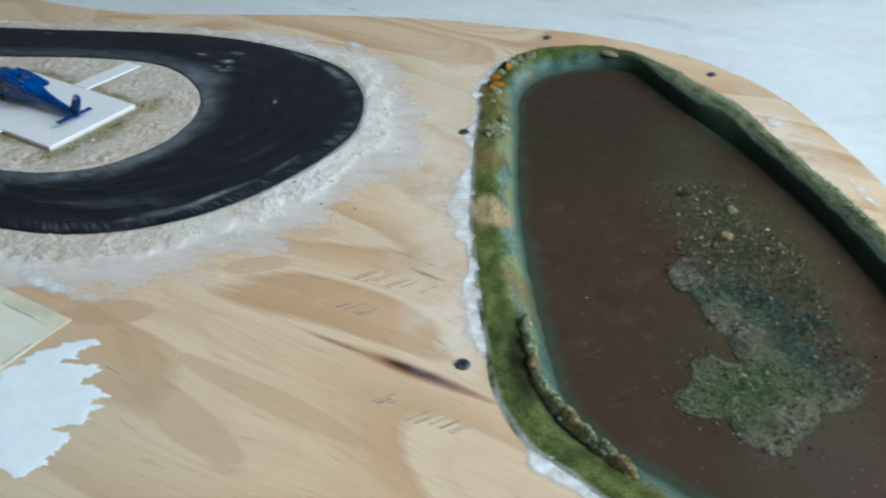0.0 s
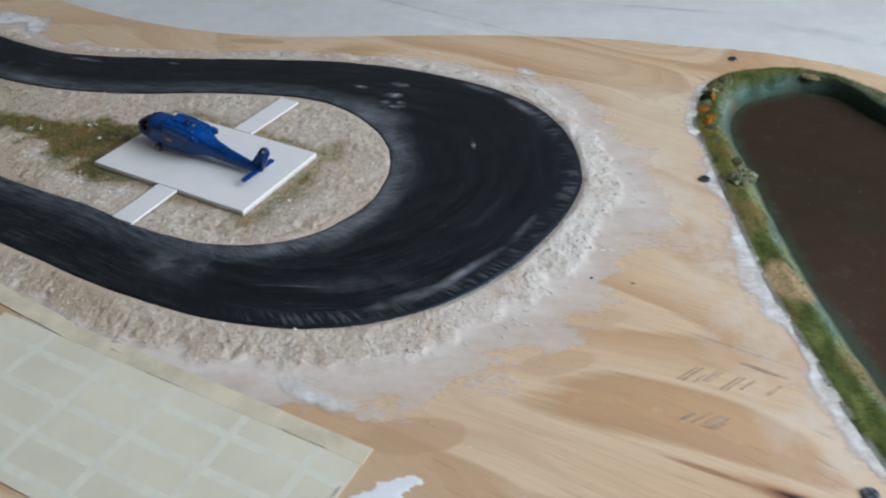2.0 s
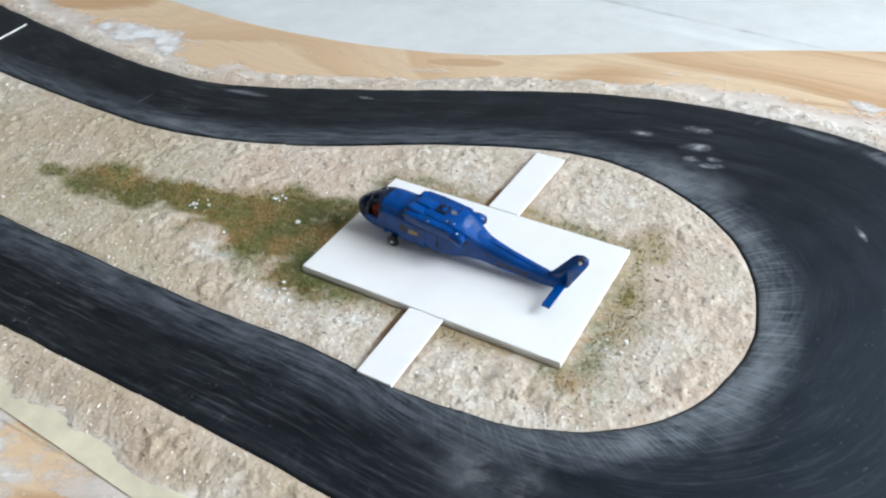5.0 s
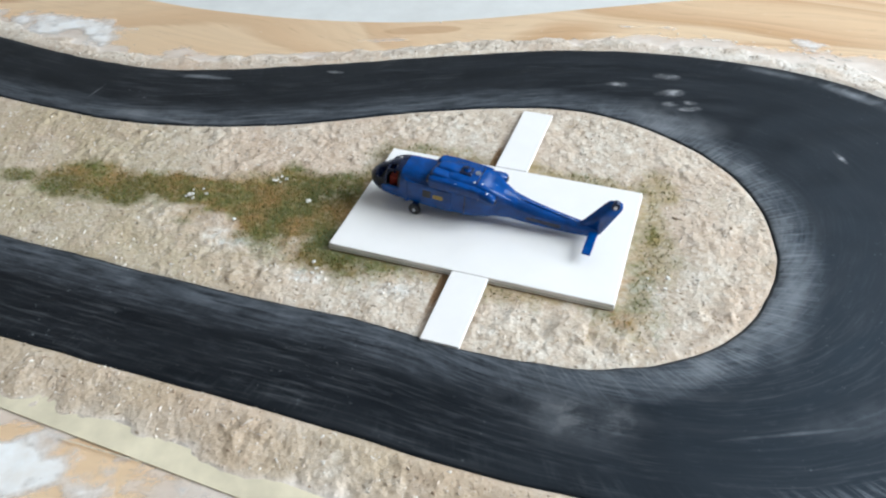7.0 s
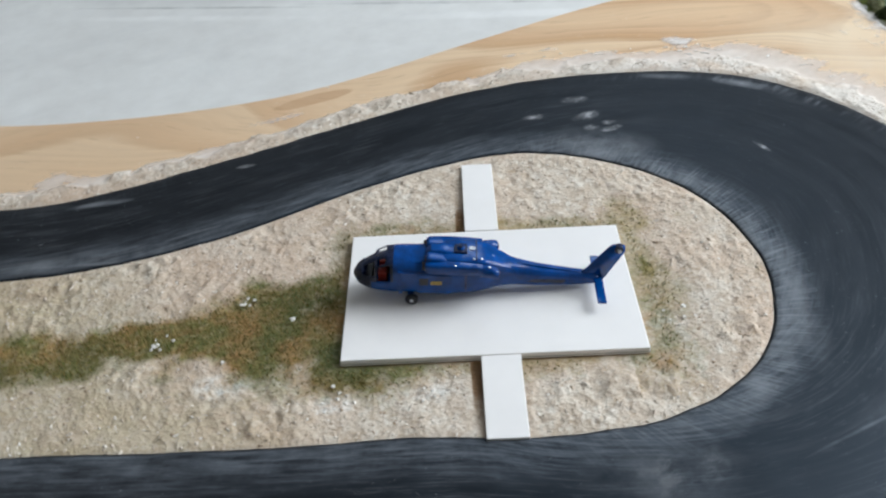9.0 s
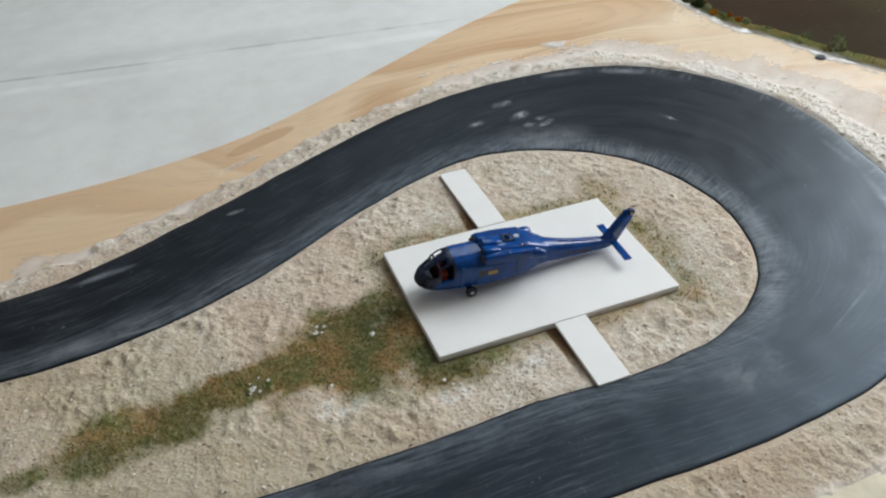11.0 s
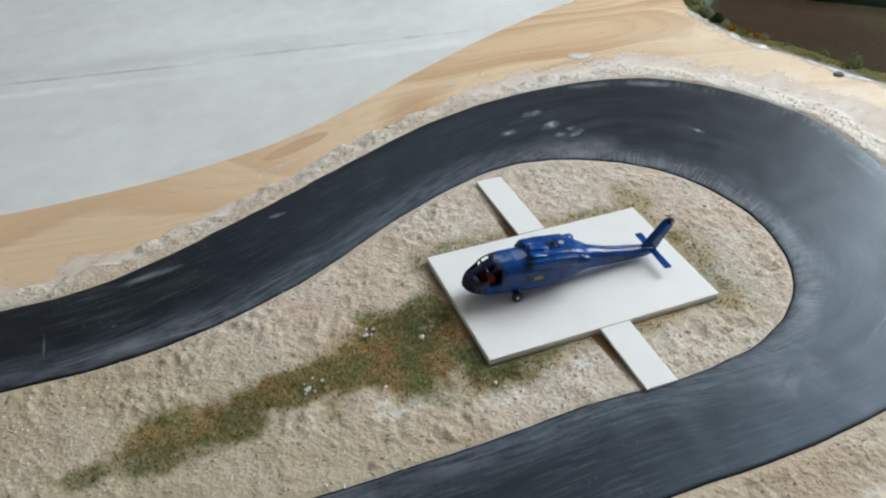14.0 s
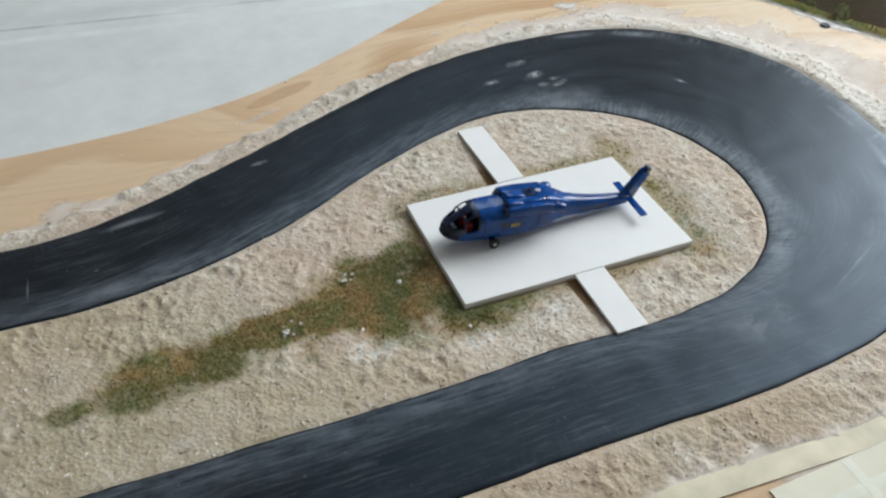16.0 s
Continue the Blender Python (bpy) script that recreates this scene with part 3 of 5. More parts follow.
YELLOW = make_plain("dull_yellow_mark", (0.42, 0.30, 0.07), 0.6, 0.3, 0.2, 900)
CHROME = make_plain("scraped_bare_metal", (0.55, 0.56, 0.58), 0.35, 0.5, 0.2, 500, 0.2, 0.9)
BUSH = make_tones("sage_bush_foam", ((0.0, (0.14, 0.155, 0.07)), (0.4, (0.32, 0.34, 0.19)), (1.0, (0.55, 0.55, 0.38))))
BUSH_TAN = make_tones("tan_bush_foam", ((0.0, (0.20, 0.16, 0.06)), (0.5, (0.45, 0.34, 0.17)), (1.0, (0.60, 0.50, 0.31))))
BUSH_DARK = make_tones("dark_green_bush_foam", ((0.0, (0.02, 0.03, 0.012)), (0.6, (0.045, 0.06, 0.025)), (1.0, (0.10, 0.12, 0.05))))
FLOWER = make_tones("orange_flower_foam", ((0.0, (0.12, 0.09, 0.02)), (0.35, (0.45, 0.15, 0.015)), (1.0, (0.62, 0.32, 0.03))))
STONE = make_plain("white_stone_crumb", (0.84, 0.81, 0.76), 0.9, 0.2, 0.12, 300, 0.5)
GRIT = make_tones("tan_grit", ((0.0, (0.26, 0.19, 0.13)), (0.04, (0.38, 0.28, 0.20)), (0.2, (0.50, 0.40, 0.31)), (0.6, (0.63, 0.54, 0.45)), (1.0, (0.84, 0.80, 0.74))))
BLADES = make_tones("short_grass_fibre", ((0.0, (0.085, 0.11, 0.022)), (0.45, (0.16, 0.17, 0.042)), (0.8, (0.27, 0.18, 0.05)), (1.0, (0.38, 0.28, 0.12))))
BANK_BLADES = make_tones("bank_grass_fibre", ((0.0, (0.05, 0.062, 0.018)), (0.5, (0.135, 0.14, 0.042)), (1.0, (0.23, 0.22, 0.09))))
WEED_CRUMB = make_tones("weed_crumb", ((0.0, (0.05, 0.06, 0.035)), (0.3, (0.10, 0.12, 0.075)), (0.65, (0.19, 0.175, 0.11)), (1.0, (0.42, 0.40, 0.31))))
WALL = make_plain("wall_paint", (0.37, 0.36, 0.345), 0.9, 0.2, 0.03, 3, 0.05)
FLOORING = make_plain("floor_boards", (0.30, 0.22, 0.15), 0.6, 0.4, 0.2, 4, 0.1)


# ---- helpers for meshes ----
def link_mesh(name, verts, faces, material, parent=None, label="", smooth=False):
    me = bpy.data.meshes.new(name)
    me.from_pydata(verts, [], faces)
    me.materials.append(material)
    if smooth:
        me.polygons.foreach_set("use_smooth", [True] * len(me.polygons))
    me.update()
    ob = new(name, me)
    ob.parent = parent
    if label:
        ob["label"] = label
    return ob


def part(name, bm, material, parent=None, label="", smooth=False):
    me = bpy.data.meshes.new(name)
    bm.normal_update()
    bm.to_mesh(me)
    bm.free()
    me.materials.append(material)
    if smooth:
        me.polygons.foreach_set("use_smooth", [True] * len(me.polygons))
    ob = new(name, me)
    ob.parent = parent
    if label:
        ob["label"] = label
    return ob


def box(x0, x1, y0, y1, z0, z1, bevel=0.0, m=None):
    bm = bmesh.new()
    bmesh.ops.create_cube(bm, size=1.0)
    for v in bm.verts:
        v.co = Vector((x0 + (x1 - x0) * (v.co.x + 0.5), y0 + (y1 - y0) * (v.co.y + 0.5), z0 + (z1 - z0) * (v.co.z + 0.5)))
    if bevel:
        bmesh.ops.bevel(bm, geom=bm.edges[:], offset=bevel, segments=2, affect="EDGES", profile=0.6)
    if m:
        bm.transform(m)
    return bm


def smooth_line(points, per=12, closed=False):
    """A smooth line through the points (Catmull-Rom), with per steps between each two."""
    p = np.array(points, float)
    n = len(p)
    out = []
    for k in range(n if closed else n - 1):
        if closed:
            a, b, c, d = (p[(k + j) % n] for j in (-1, 0, 1, 2))
        else:
            a, b, c, d = p[max(k - 1, 0)], p[k], p[k + 1], p[min(k + 2, n - 1)]
        for s in np.arange(per) / per:
            out.append(0.5 * (2 * b + (c - a) * s + (2 * a - 5 * b + 4 * c - d) * s**2 + (3 * b - a - 3 * c + d) * s**3))
    if not closed:
        out.append(p[-1])
    return np.array(out)


def rough2(x, y, cell, seed):
    """Smooth random relief between -1 and 1, with bumps about one cell wide."""
    table = np.random.RandomState(seed).rand(256, 256) * 2 - 1
    u, v = np.asarray(x) / cell + 1000, np.asarray(y) / cell + 1000
    i, j = np.floor(u).astype(int), np.floor(v).astype(int)
    s, t = u - i, v - j
    s, t = s * s * (3 - 2 * s), t * t * (3 - 2 * t)
    a, b, c, d = table[i % 256, j % 256], table[(i + 1) % 256, j % 256], table[i % 256, (j + 1) % 256], table[(i + 1) % 256, (j + 1) % 256]
    return (a * (1 - s) + b * s) * (1 - t) + (c * (1 - s) + d * s) * t


def relief(x, y, cell, seed, octaves=3):
    return sum(rough2(x, y, cell / 2**k, seed + k) / 2**k for k in range(octaves))


def nearest(x, y, line):
    """The distance from points to a line, and how far along it (0 to 1) the nearest place lies."""
    best, where = np.full(x.shape, 9.0), np.zeros(x.shape)
    n = len(line) - 1
    for k in range(n):
        a, d = line[k], line[k + 1] - line[k]
        s = np.clip(((x - a[0]) * d[0] + (y - a[1]) * d[1]) / (d @ d + 1e-12), 0, 1)
        r = np.hypot(x - a[0] - s * d[0], y - a[1] - s * d[1])
        closer = r < best
        best[closer], where[closer] = r[closer], ((k + s) / n)[closer]
    return best, where


def inside(x, y, ring):
    """Which points lie inside a closed ring."""
    hit = np.zeros(x.shape, bool)
    for (ax, ay), (bx, by) in zip(ring, np.roll(ring, -1, axis=0)):
        if ay != by:
            hit ^= ((ay > y) != (by > y)) & (x < (bx - ax) * (y - ay) / (by - ay) + ax)
    return hit


def field(name, x, y, z, keep, material, parent=None, attrs=(), label=""):
    """A height field on a grid; only the cells whose corners are all kept."""
    nx, ny = z.shape
    num = np.arange(nx * ny).reshape(nx, ny)
    cell = keep[:-1, :-1] & keep[1:, :-1] & keep[1:, 1:] & keep[:-1, 1:]
    quads = np.stack([num[:-1, :-1], num[1:, :-1], num[1:, 1:], num[:-1, 1:]], -1)[cell]
    used = np.unique(quads)
    back = np.full(nx * ny, -1)
    back[used] = np.arange(len(used))
    co = np.stack([x.ravel(), y.ravel(), z.ravel()], -1)[used]
    ob = link_mesh(name, co.tolist(), back[quads].tolist(), material, parent, label, True)
    for key, values in attrs:
        layer = ob.data.attributes.new(key, "FLOAT", "POINT")
        layer.data.foreach_set("value", values.ravel()[used].astype(np.float32))
    return ob


CA, SA = math.cos(radians(TURN)), math.sin(radians(TURN))


def lay(a, n):
    """From the board's own axes (along the grain, across it) to the world."""
    return a * CA - n * SA, a * SA + n * CA


# ---- the room ----
def room():
    x0, x1, y0, y1, z0, z1 = ROOM
    w = 0.12
    tagged(part("floor", box(x0, x1, y0, y1, z0 - w, z0), FLOORING), "plain brown floor under the table", "floor", kind="structure")
    tagged(part("ceiling", box(x0 - w, x1 + w, y0 - w, y1 + w, z1, z1 + w), WALL), "plain white ceiling", "ceiling", kind="structure")
    tagged(part("wall_west", box(x0 - w, x0, y0, y1, z0, z1), WALL), "plain off-white wall", "wall", kind="structure")
    tagged(part("wall_south", box(x0, x1, y0 - w, y0, z0, z1), WALL), "plain off-white wall", "wall", kind="structure")
    tagged(part("wall_north", box(x0, x1, y1, y1 + w, z0, z1), WALL), "plain off-white wall", "wall", kind="structure")
    wall = tagged(new("wall_east"), "off-white wall with two wide window openings", "wall", kind="structure")
    edge = y0
    for ya, yb, za, zb, _, _ in WINDOWS:
        for a in ((edge, ya, z0, z1), (ya, yb, z0, za), (ya, yb, zb, z1)):
            part("wall_piece", box(x1, x1 + w, *a), WALL, wall)
        edge = yb
    part("wall_piece", box(x1, x1 + w, edge, y1, z0, z1), WALL, wall)


room()

# ---- the white sheet under the board ----
SHEET_Z = -0.018


def sheet():
    gx, gy = np.meshgrid(np.linspace(-1.5, 1.1, 330), np.linspace(-0.5, 2.1, 320), indexing="ij")
    z = SHEET_Z - 0.0012 + 0.0006 * relief(gx, gy, 0.22, 5, 2)
    keep = np.ones(z.shape, bool)
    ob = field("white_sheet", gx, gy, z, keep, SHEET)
    tagged(ob, "wide white cloth sheet with faint painted crease shading", "sheet", kind="structure")
    tagged(part("table_top", box(-1.5, 1.1, -0.5, 2.1, SHEET_Z - 0.05, SHEET_Z - 0.004), WALL), "plain table top under the sheet", "table top", kind="structure")


sheet()

# ---- outlines ----
NORTH_EDGE = [(-0.9447, 1.1918), (-0.6181, 0.9389), (-0.5037, 0.8399), (-0.4380, 0.7917), (-0.3969, 0.7673), (-0.3487, 0.7450), (-0.2974, 0.7287), (-0.2482, 0.7221), (-0.1724, 0.7201),
              (-0.0861, 0.7160), (-0.0037, 0.7048), (0.0534, 0.6877), (0.1021, 0.6759), (0.1457, 0.6552), (0.1862, 0.6277), (0.2317, 0.5698), (0.2523, 0.4974), (0.2620, 0.4256), (0.2688, 0.3065)]
OUTER = [(-0.7147, 0.9168), (-0.5564, 0.7849), (-0.4796, 0.7255), (-0.4262, 0.6967), (-0.3649, 0.6859), (-0.2923, 0.6792), (-0.2170, 0.6704), (-0.1513, 0.6483), (-0.0905, 0.6075), (-0.0638, 0.5570),
         (-0.0632, 0.4971), (-0.0899, 0.4457), (-0.1349, 0.4000), (-0.1916, 0.3774), (-0.2510, 0.3821), (-0.3142, 0.4088), (-0.3802, 0.4489), (-0.4548, 0.4926), (-0.5917, 0.5734), (-0.7498, 0.6664)]
INNER = [(-0.7496, 0.8668), (-0.5890, 0.7410), (-0.5034, 0.6812), (-0.4393, 0.6440), (-0.3703, 0.6264), (-0.2981, 0.6226), (-0.2411, 0.6124), (-0.2089, 0.5936), (-0.1865, 0.5627), (-0.1772, 0.5326),
         (-0.1800, 0.5031), (-0.1918, 0.4755), (-0.2136, 0.4546), (-0.2393, 0.4443), (-0.2739, 0.4454), (-0.3135, 0.4620), (-0.3511, 0.4863), (-0.4221, 0.5262), (-0.5638, 0.6127), (-0.7206, 0.7052)]
SHORE = [(0.0115, 0.3961), (0.0136, 0.4304), (0.0167, 0.4755), (0.0208, 0.5236), (0.0239, 0.5629), (0.0351, 0.5916), (0.0513, 0.6196), (0.0747, 0.6368), (0.1000, 0.6433), (0.1254, 0.6419),
         (0.1497, 0.6277), (0.1709, 0.6007), (0.1882, 0.5667), (0.2054, 0.5376), (0.2146, 0.4887), (0.2260, 0.4426), (0.2345, 0.4053), (0.2411, 0.3609), (0.2460, 0.3063), (0.2390, 0.2361),
         (0.2062, 0.1757), (0.1541, 0.1505), (0.1076, 0.1602), (0.0767, 0.1801), (0.0480, 0.2118), (0.0307, 0.2285), (0.0195, 0.2561), (0.0164, 0.2885), (0.0134, 0.3247), (0.0125, 0.3580)]
WATERLINE = [(0.0439, 0.4017), (0.0449, 0.4359), (0.0470, 0.4752), (0.0512, 0.5213), (0.0543, 0.5606), (0.0614, 0.5863), (0.0767, 0.6073), (0.0949, 0.6176), (0.1102, 0.6229), (0.1274, 0.6253),
             (0.1477, 0.6159), (0.1588, 0.5886), (0.1709, 0.5535), (0.1871, 0.5126), (0.2014, 0.4775), (0.2117, 0.4394), (0.2191, 0.4050), (0.2255, 0.3656), (0.2294, 0.3061), (0.2211, 0.2410),
             (0.1957, 0.1906), (0.1541, 0.1705), (0.1210, 0.1853), (0.1003, 0.2112), (0.0776, 0.2289), (0.0612, 0.2456), (0.0519, 0.2692), (0.0489, 0.2968), (0.0468, 0.3253), (0.0448, 0.3605)]
outer, inner = smooth_line(OUTER, 14), smooth_line(INNER, 14)
shore, waterline = smooth_line(SHORE, 14, True), smooth_line(WATERLINE, 14, True)
WATER_Z = -0.012
PAD = (-0.2900, 0.5308, -30.5)  # the pad's middle and turn
PAD_TOP, PAD_UNDER = 0.0036, 0.0003


# ---- the plywood board with a hole for the pond ----
def plywood():
    ring = [tuple(p) for p in smooth_line(NORTH_EDGE, 8)] + [(0.262, -0.20), (-0.95, -0.20)]
    hole = [tuple(p) for p in shore[::3] * 1.0]
    bm = bmesh.new()
    edges = []
    for loop in (ring, hole):
        vs = [bm.verts.new((x, y, 0.0)) for x, y in loop]
        edges += [bm.edges.new((a, b)) for a, b in zip(vs, vs[1:] + vs[:1])]
    bmesh.ops.triangle_fill(bm, use_beauty=True, use_dissolve=False, edges=edges, normal=(0, 0, 1))
    for f in bm.faces:
        if f.normal.z < 0:
            f.normal_flip()
    top = bm.faces[:]
    down = bmesh.ops.extrude_face_region(bm, geom=top)
    for v in [g for g in down["geom"] if isinstance(g, bmesh.types.BMVert)]:
        v.co.z = 0.0
    for f in top:
        for v in f.verts:
            v.co.z = SHEET_Z
    rim = [e for e in bm.edges if len(e.link_faces) == 2 and all(v.co.z > -1e-6 for v in e.verts) and any(abs(f.calc_center_median().z - SHEET_Z / 2) < 0.004 for f in e.link_faces)]
    bmesh.ops.bevel(bm, geom=rim, offset=0.0011, offset_type="OFFSET", segments=1, affect="EDGES")
    for f in bm.faces:
        f.normal_update()
        f.material_index = 1 if abs(f.normal.z) < 0.9 else 0
    bmesh.ops.recalc_face_normals(bm, faces=bm.faces[:])
    ob = part("plywood_board", bm, PLY)
    ob.data.materials.append(PLY_EDGE)
    tagged(ob, "tan plywood baseboard with wavy grain and a curved cut edge", "board")


plywood()


# ---- the black road ----
def road_strip(name, left, right, top, parent=None):
    """A strip between two lines of equal length, raised, with rounded shoulders."""
    vs = np.array([0.0, 0.0, 0.015, 0.035, 0.06, 0.10, 0.14, 0.20, 0.26, 0.34, 0.42, 0.5, 0.58, 0.66, 0.74, 0.80, 0.86, 0.90, 0.94, 0.965, 0.985, 1.0, 1.0])
    zs = np.array([-0.5, 0.55, 0.78, 0.88, 0.95, 0.98, 1, 1, 1, 1, 1, 1, 1, 1, 1, 1, 1, 0.98, 0.95, 0.88, 0.78, 0.55, -0.5]) * top
    n, k = len(left), len(vs)
    verts, uvs, rim, rim_in = [], [], [], []
    run = np.r_[0, np.cumsum(np.hypot(*np.diff((left + right) / 2, axis=0).T))]
    for i in range(n):
        wob = 0.0007 * noise.noise((run[i] * 70, 0.3, 0)), 0.0007 * noise.noise((run[i] * 70, 7.3, 0))
        d = right[i] - left[i]
        w = np.hypot(*d)
        for j in range(k):
            s = vs[j] + (wob[0] * (1 - vs[j]) + wob[1] * vs[j]) / w
            p = left[i] + d * s
            verts.append((p[0], p[1], zs[j] + 0.00025 * noise.noise((p[0] * 70, p[1] * 70, 0))))
            uvs.append((run[i], vs[j] * w))
            rim.append(max(0.0, 1 - vs[j] * w / 0.016))
            rim_in.append(max(0.0, 1 - (1 - vs[j]) * w / 0.023))
    faces = [(i * k + j, i * k + j + 1, (i + 1) * k + j + 1, (i + 1) * k + j) for i in range(n - 1) for j in range(k - 1)]
    a, b = Vector(verts[faces[8][1]]) - Vector(verts[faces[8][0]]), Vector(verts[faces[8][3]]) - Vector(verts[faces[8][0]])
    if a.cross(b).z < 0:
        faces = [f[::-1] for f in faces]
    ob = link_mesh(name, verts, faces, ROAD, parent, "", True)
    uv = ob.data.uv_layers.new(name="UVMap")
    index = np.zeros(len(ob.data.loops), int)
    ob.data.loops.foreach_get("vertex_index", index)
    uv.data.foreach_set("uv", np.array(uvs)[index].ravel())
    layer = ob.data.attributes.new("edge", "FLOAT", "POINT")
    layer.data.foreach_set("value", np.array(rim, np.float32))
    layer = ob.data.attributes.new("inner_edge", "FLOAT", "POINT")
    layer.data.foreach_set("value", np.array(rim_in, np.float32))
    return ob


ROAD_TOP = 0.0020
main_road = road_strip("road", smooth_line(OUTER, 64), smooth_line(INNER, 64), ROAD_TOP)
tagged(main_road, "black painted model road with brushed grey edges, bending round the pad", "road", kind="structure")


def second_road():
    a = np.linspace(-0.80, -0.312, 60)
    left = np.array([lay(s, 0.0912 - 0.02 * max(0, (s + 0.33) / 0.02) ** 2) for s in a])
    right = np.array([lay(s, 0.0330) for s in a])
    tagged(road_strip("road", left, right, ROAD_TOP), "short straight stretch of black painted model road", "road", kind="structure")
    bm = box(-0.3508, -0.3492, 0.035, 0.090, ROAD_TOP - 0.0002, ROAD_TOP + 0.0004, 0.0001, Matrix.Rotation(radians(TURN), 4, "Z"))
    tagged(part("joint_strip", bm, PLASTER), "thin pale joint line across the black road", "strip")


second_road()


def joint_strip():
    a, b = Vector((-0.5914, 0.7423, 0)), Vector((-0.5726, 0.7875, 0))
    d = b - a
    m = Matrix.Translation((a + b) / 2) @ Matrix.Rotation(math.atan2(d.y, d.x), 4, "Z")
    tagged(part("joint_strip", box(-d.length / 2, d.length / 2, -0.0006, 0.0006, 0.0, ROAD_TOP + 0.0006, 0.0002, m), PLASTER), "thin white strip standing across the black road", "strip")


joint_strip()


# ---- sandy plaster ground round the road ----
def ground():
    step = 0.0010
    gx, gy = np.meshgrid(np.arange(-0.69, 0.012, step), np.arange(0.298, 0.87, step), indexing="ij")
    rim_out, rim_in = smooth_line(OUTER, 8), smooth_line(INNER, 8)
    d_out, along = nearest(gx, gy, rim_out)
    d_in, _ = nearest(gx, gy, rim_in)
    in_outer = inside(gx, gy, np.vstack([rim_out, [(-1.2, 0.9), (-1.2, 1.2)]]))
    in_inner = inside(gx, gy, np.vstack([rim_in, [(-1.0, 0.85)]]))
    patchy = np.clip(0.75 + 0.8 * relief(gx, gy, 0.022, 16, 2), 0.35, 1.3)
    lumps = 0.00036 * relief(gx, gy, 0.012, 11, 2) + patchy * (0.00044 * relief(gx, gy, 0.0046, 21, 2) + 0.00062 * np.abs(rough2(gx, gy, 0.0030, 26)) + 0.00030 * np.clip(rough2(gx, gy, 0.0021, 28) * 3 - 1, 0, 1))
    lumps = lumps * np.clip(np.minimum(d_in, d_out) / 0.004, 0.25, 1)
    # the island inside the bend
    c, s = math.cos(radians(PAD[2])), math.sin(radians(PAD[2]))
    u, v = (gx - PAD[0]) * c + (gy - PAD[1]) * s, -(gx - PAD[0]) * s + (gy - PAD[1]) * c
    taper = np.clip(1 - (np.abs(v) - 0.034) / 0.042, 0, 1)
    pool = np.zeros(gx.shape)
    for x, y, rx, ry, turn in ((-0.3737, 0.5590, 0.036, 0.026, -20), (-0.3585, 0.5259, 0.020, 0.016, -30), (-0.3440, 0.5438, 0.03, 0.035, -30), (-0.4010, 0.5770, 0.022, 0.0100, -24), (-0.4240, 0.5870, 0.022, 0.0090, -28), (-0.4420, 0.5900, 0.020, 0.0110, -40), (-0.4590, 0.6020, 0.020, 0.0125, -32), (-0.4700, 0.6000, 0.020, 0.0110, -40), (-0.4890, 0.6110, 0.012, 0.0060, -25),
                               (-0.2990, 0.4982, 0.030, 0.006, -30), (-0.2653, 0.5675, 0.04, 0.006, -30), (-0.2278, 0.5078, 0.007, 0.026, -30)):
        c, s = math.cos(radians(turn)), math.sin(radians(turn))
        p, q = (gx - x) * c + (gy - y) * s, -(gx - x) * s + (gy - y) * c
        pool = np.maximum(pool, (1.5 if x < -0.33 else 0.85) - np.hypot(p / rx, q / ry))
    ring = np.maximum(np.abs(u) - 0.0575, np.abs(v) - 0.0365)
    wash = np.where(ring > -0.004, np.where((v > 0.03) | (u > 0.05), 0.85, 0.62) - ring / np.where(u > 0.05, 0.030, 0.020), 0.0)
    bite = np.clip(1 - np.hypot((gx + 0.4030) / 0.014, (gy - 0.5560) / 0.010), 0, 1)
    flock = np.clip((pool - 0.8 * bite + 0.26 * relief(gx, gy, 0.016, 31, 4) - 0.12) * 1.25, 0, 0.95)
    flock = np.maximum(flock, np.clip(wash + 0.25 * relief(gx, gy, 0.014, 37, 3), 0, 0.56))
    flock = flock * np.interp(gx, [-0.50, -0.42], [0.66, 1.0])
    # mask of the brown painted-in shade along walkways and deck edge
    bare = np.maximum(taper * np.clip(1 - np.maximum(np.abs(u + np.where(v > 0, 0.0088, 0.0054)) - 0.0030, 0) / 0.0015, 0, 1) * (np.abs(v) < np.where(v > 0, 0.084, 0.068)), 0.55 * np.clip(1 - np.abs(ring + 0.001) / 0.003, 0, 1) * (np.abs(u) < 0.062))
    z_in = 0.0012 - 0.0002 * np.clip(d_in / 0.02, 0, 1) + lumps * (1 - 0.6 * flock) - 0.0006 * flock
    near_pad = np.clip(1.4 - np.maximum(np.abs(u) / 0.057, np.abs(v) / 0.034), 0, 0.4) / 0.4
    z_in = z_in * (1 - near_pad) + np.minimum(z_in, 0.0004) * near_pad
    arm = np.where(v > 0, np.abs(u + 0.0011), np.abs(u - 0.0022)) < 0.0080
    arm = arm & (np.abs(v) < 0.09)
    z_in = np.where(arm, np.minimum(z_in, 0.0009), z_in)
    z_in = z_in * (1 - 0.7 * np.clip(bare, 0, 1))
    # the shoulder outside the road
    width = np.interp(along, [0, 0.15, 0.30, 0.38, 0.46, 0.54, 0.60, 0.66, 0.74, 0.80, 0.86, 1.0], [0.032, 0.022, 0.020, 0.026, 0.038, 0.050, 0.050, 0.056, 0.056, 0.038, 0.032, 0.032])
    ragged = d_out + 0.009 * relief(gx, gy, 0.030, 41, 5)
    fall = np.clip(1 - ragged / width, -1, 1)
    heap = np.interp(along, [0, 0.36, 0.46, 0.60, 0.70, 1.0], [0.013, 0.013, 0.018, 0.021, 0.023, 0.019])
    solid = np.clip(1.15 - (d_out + 0.005 * relief(gx, gy, 0.012, 47, 3)) / heap, 0, 1) ** 0.7
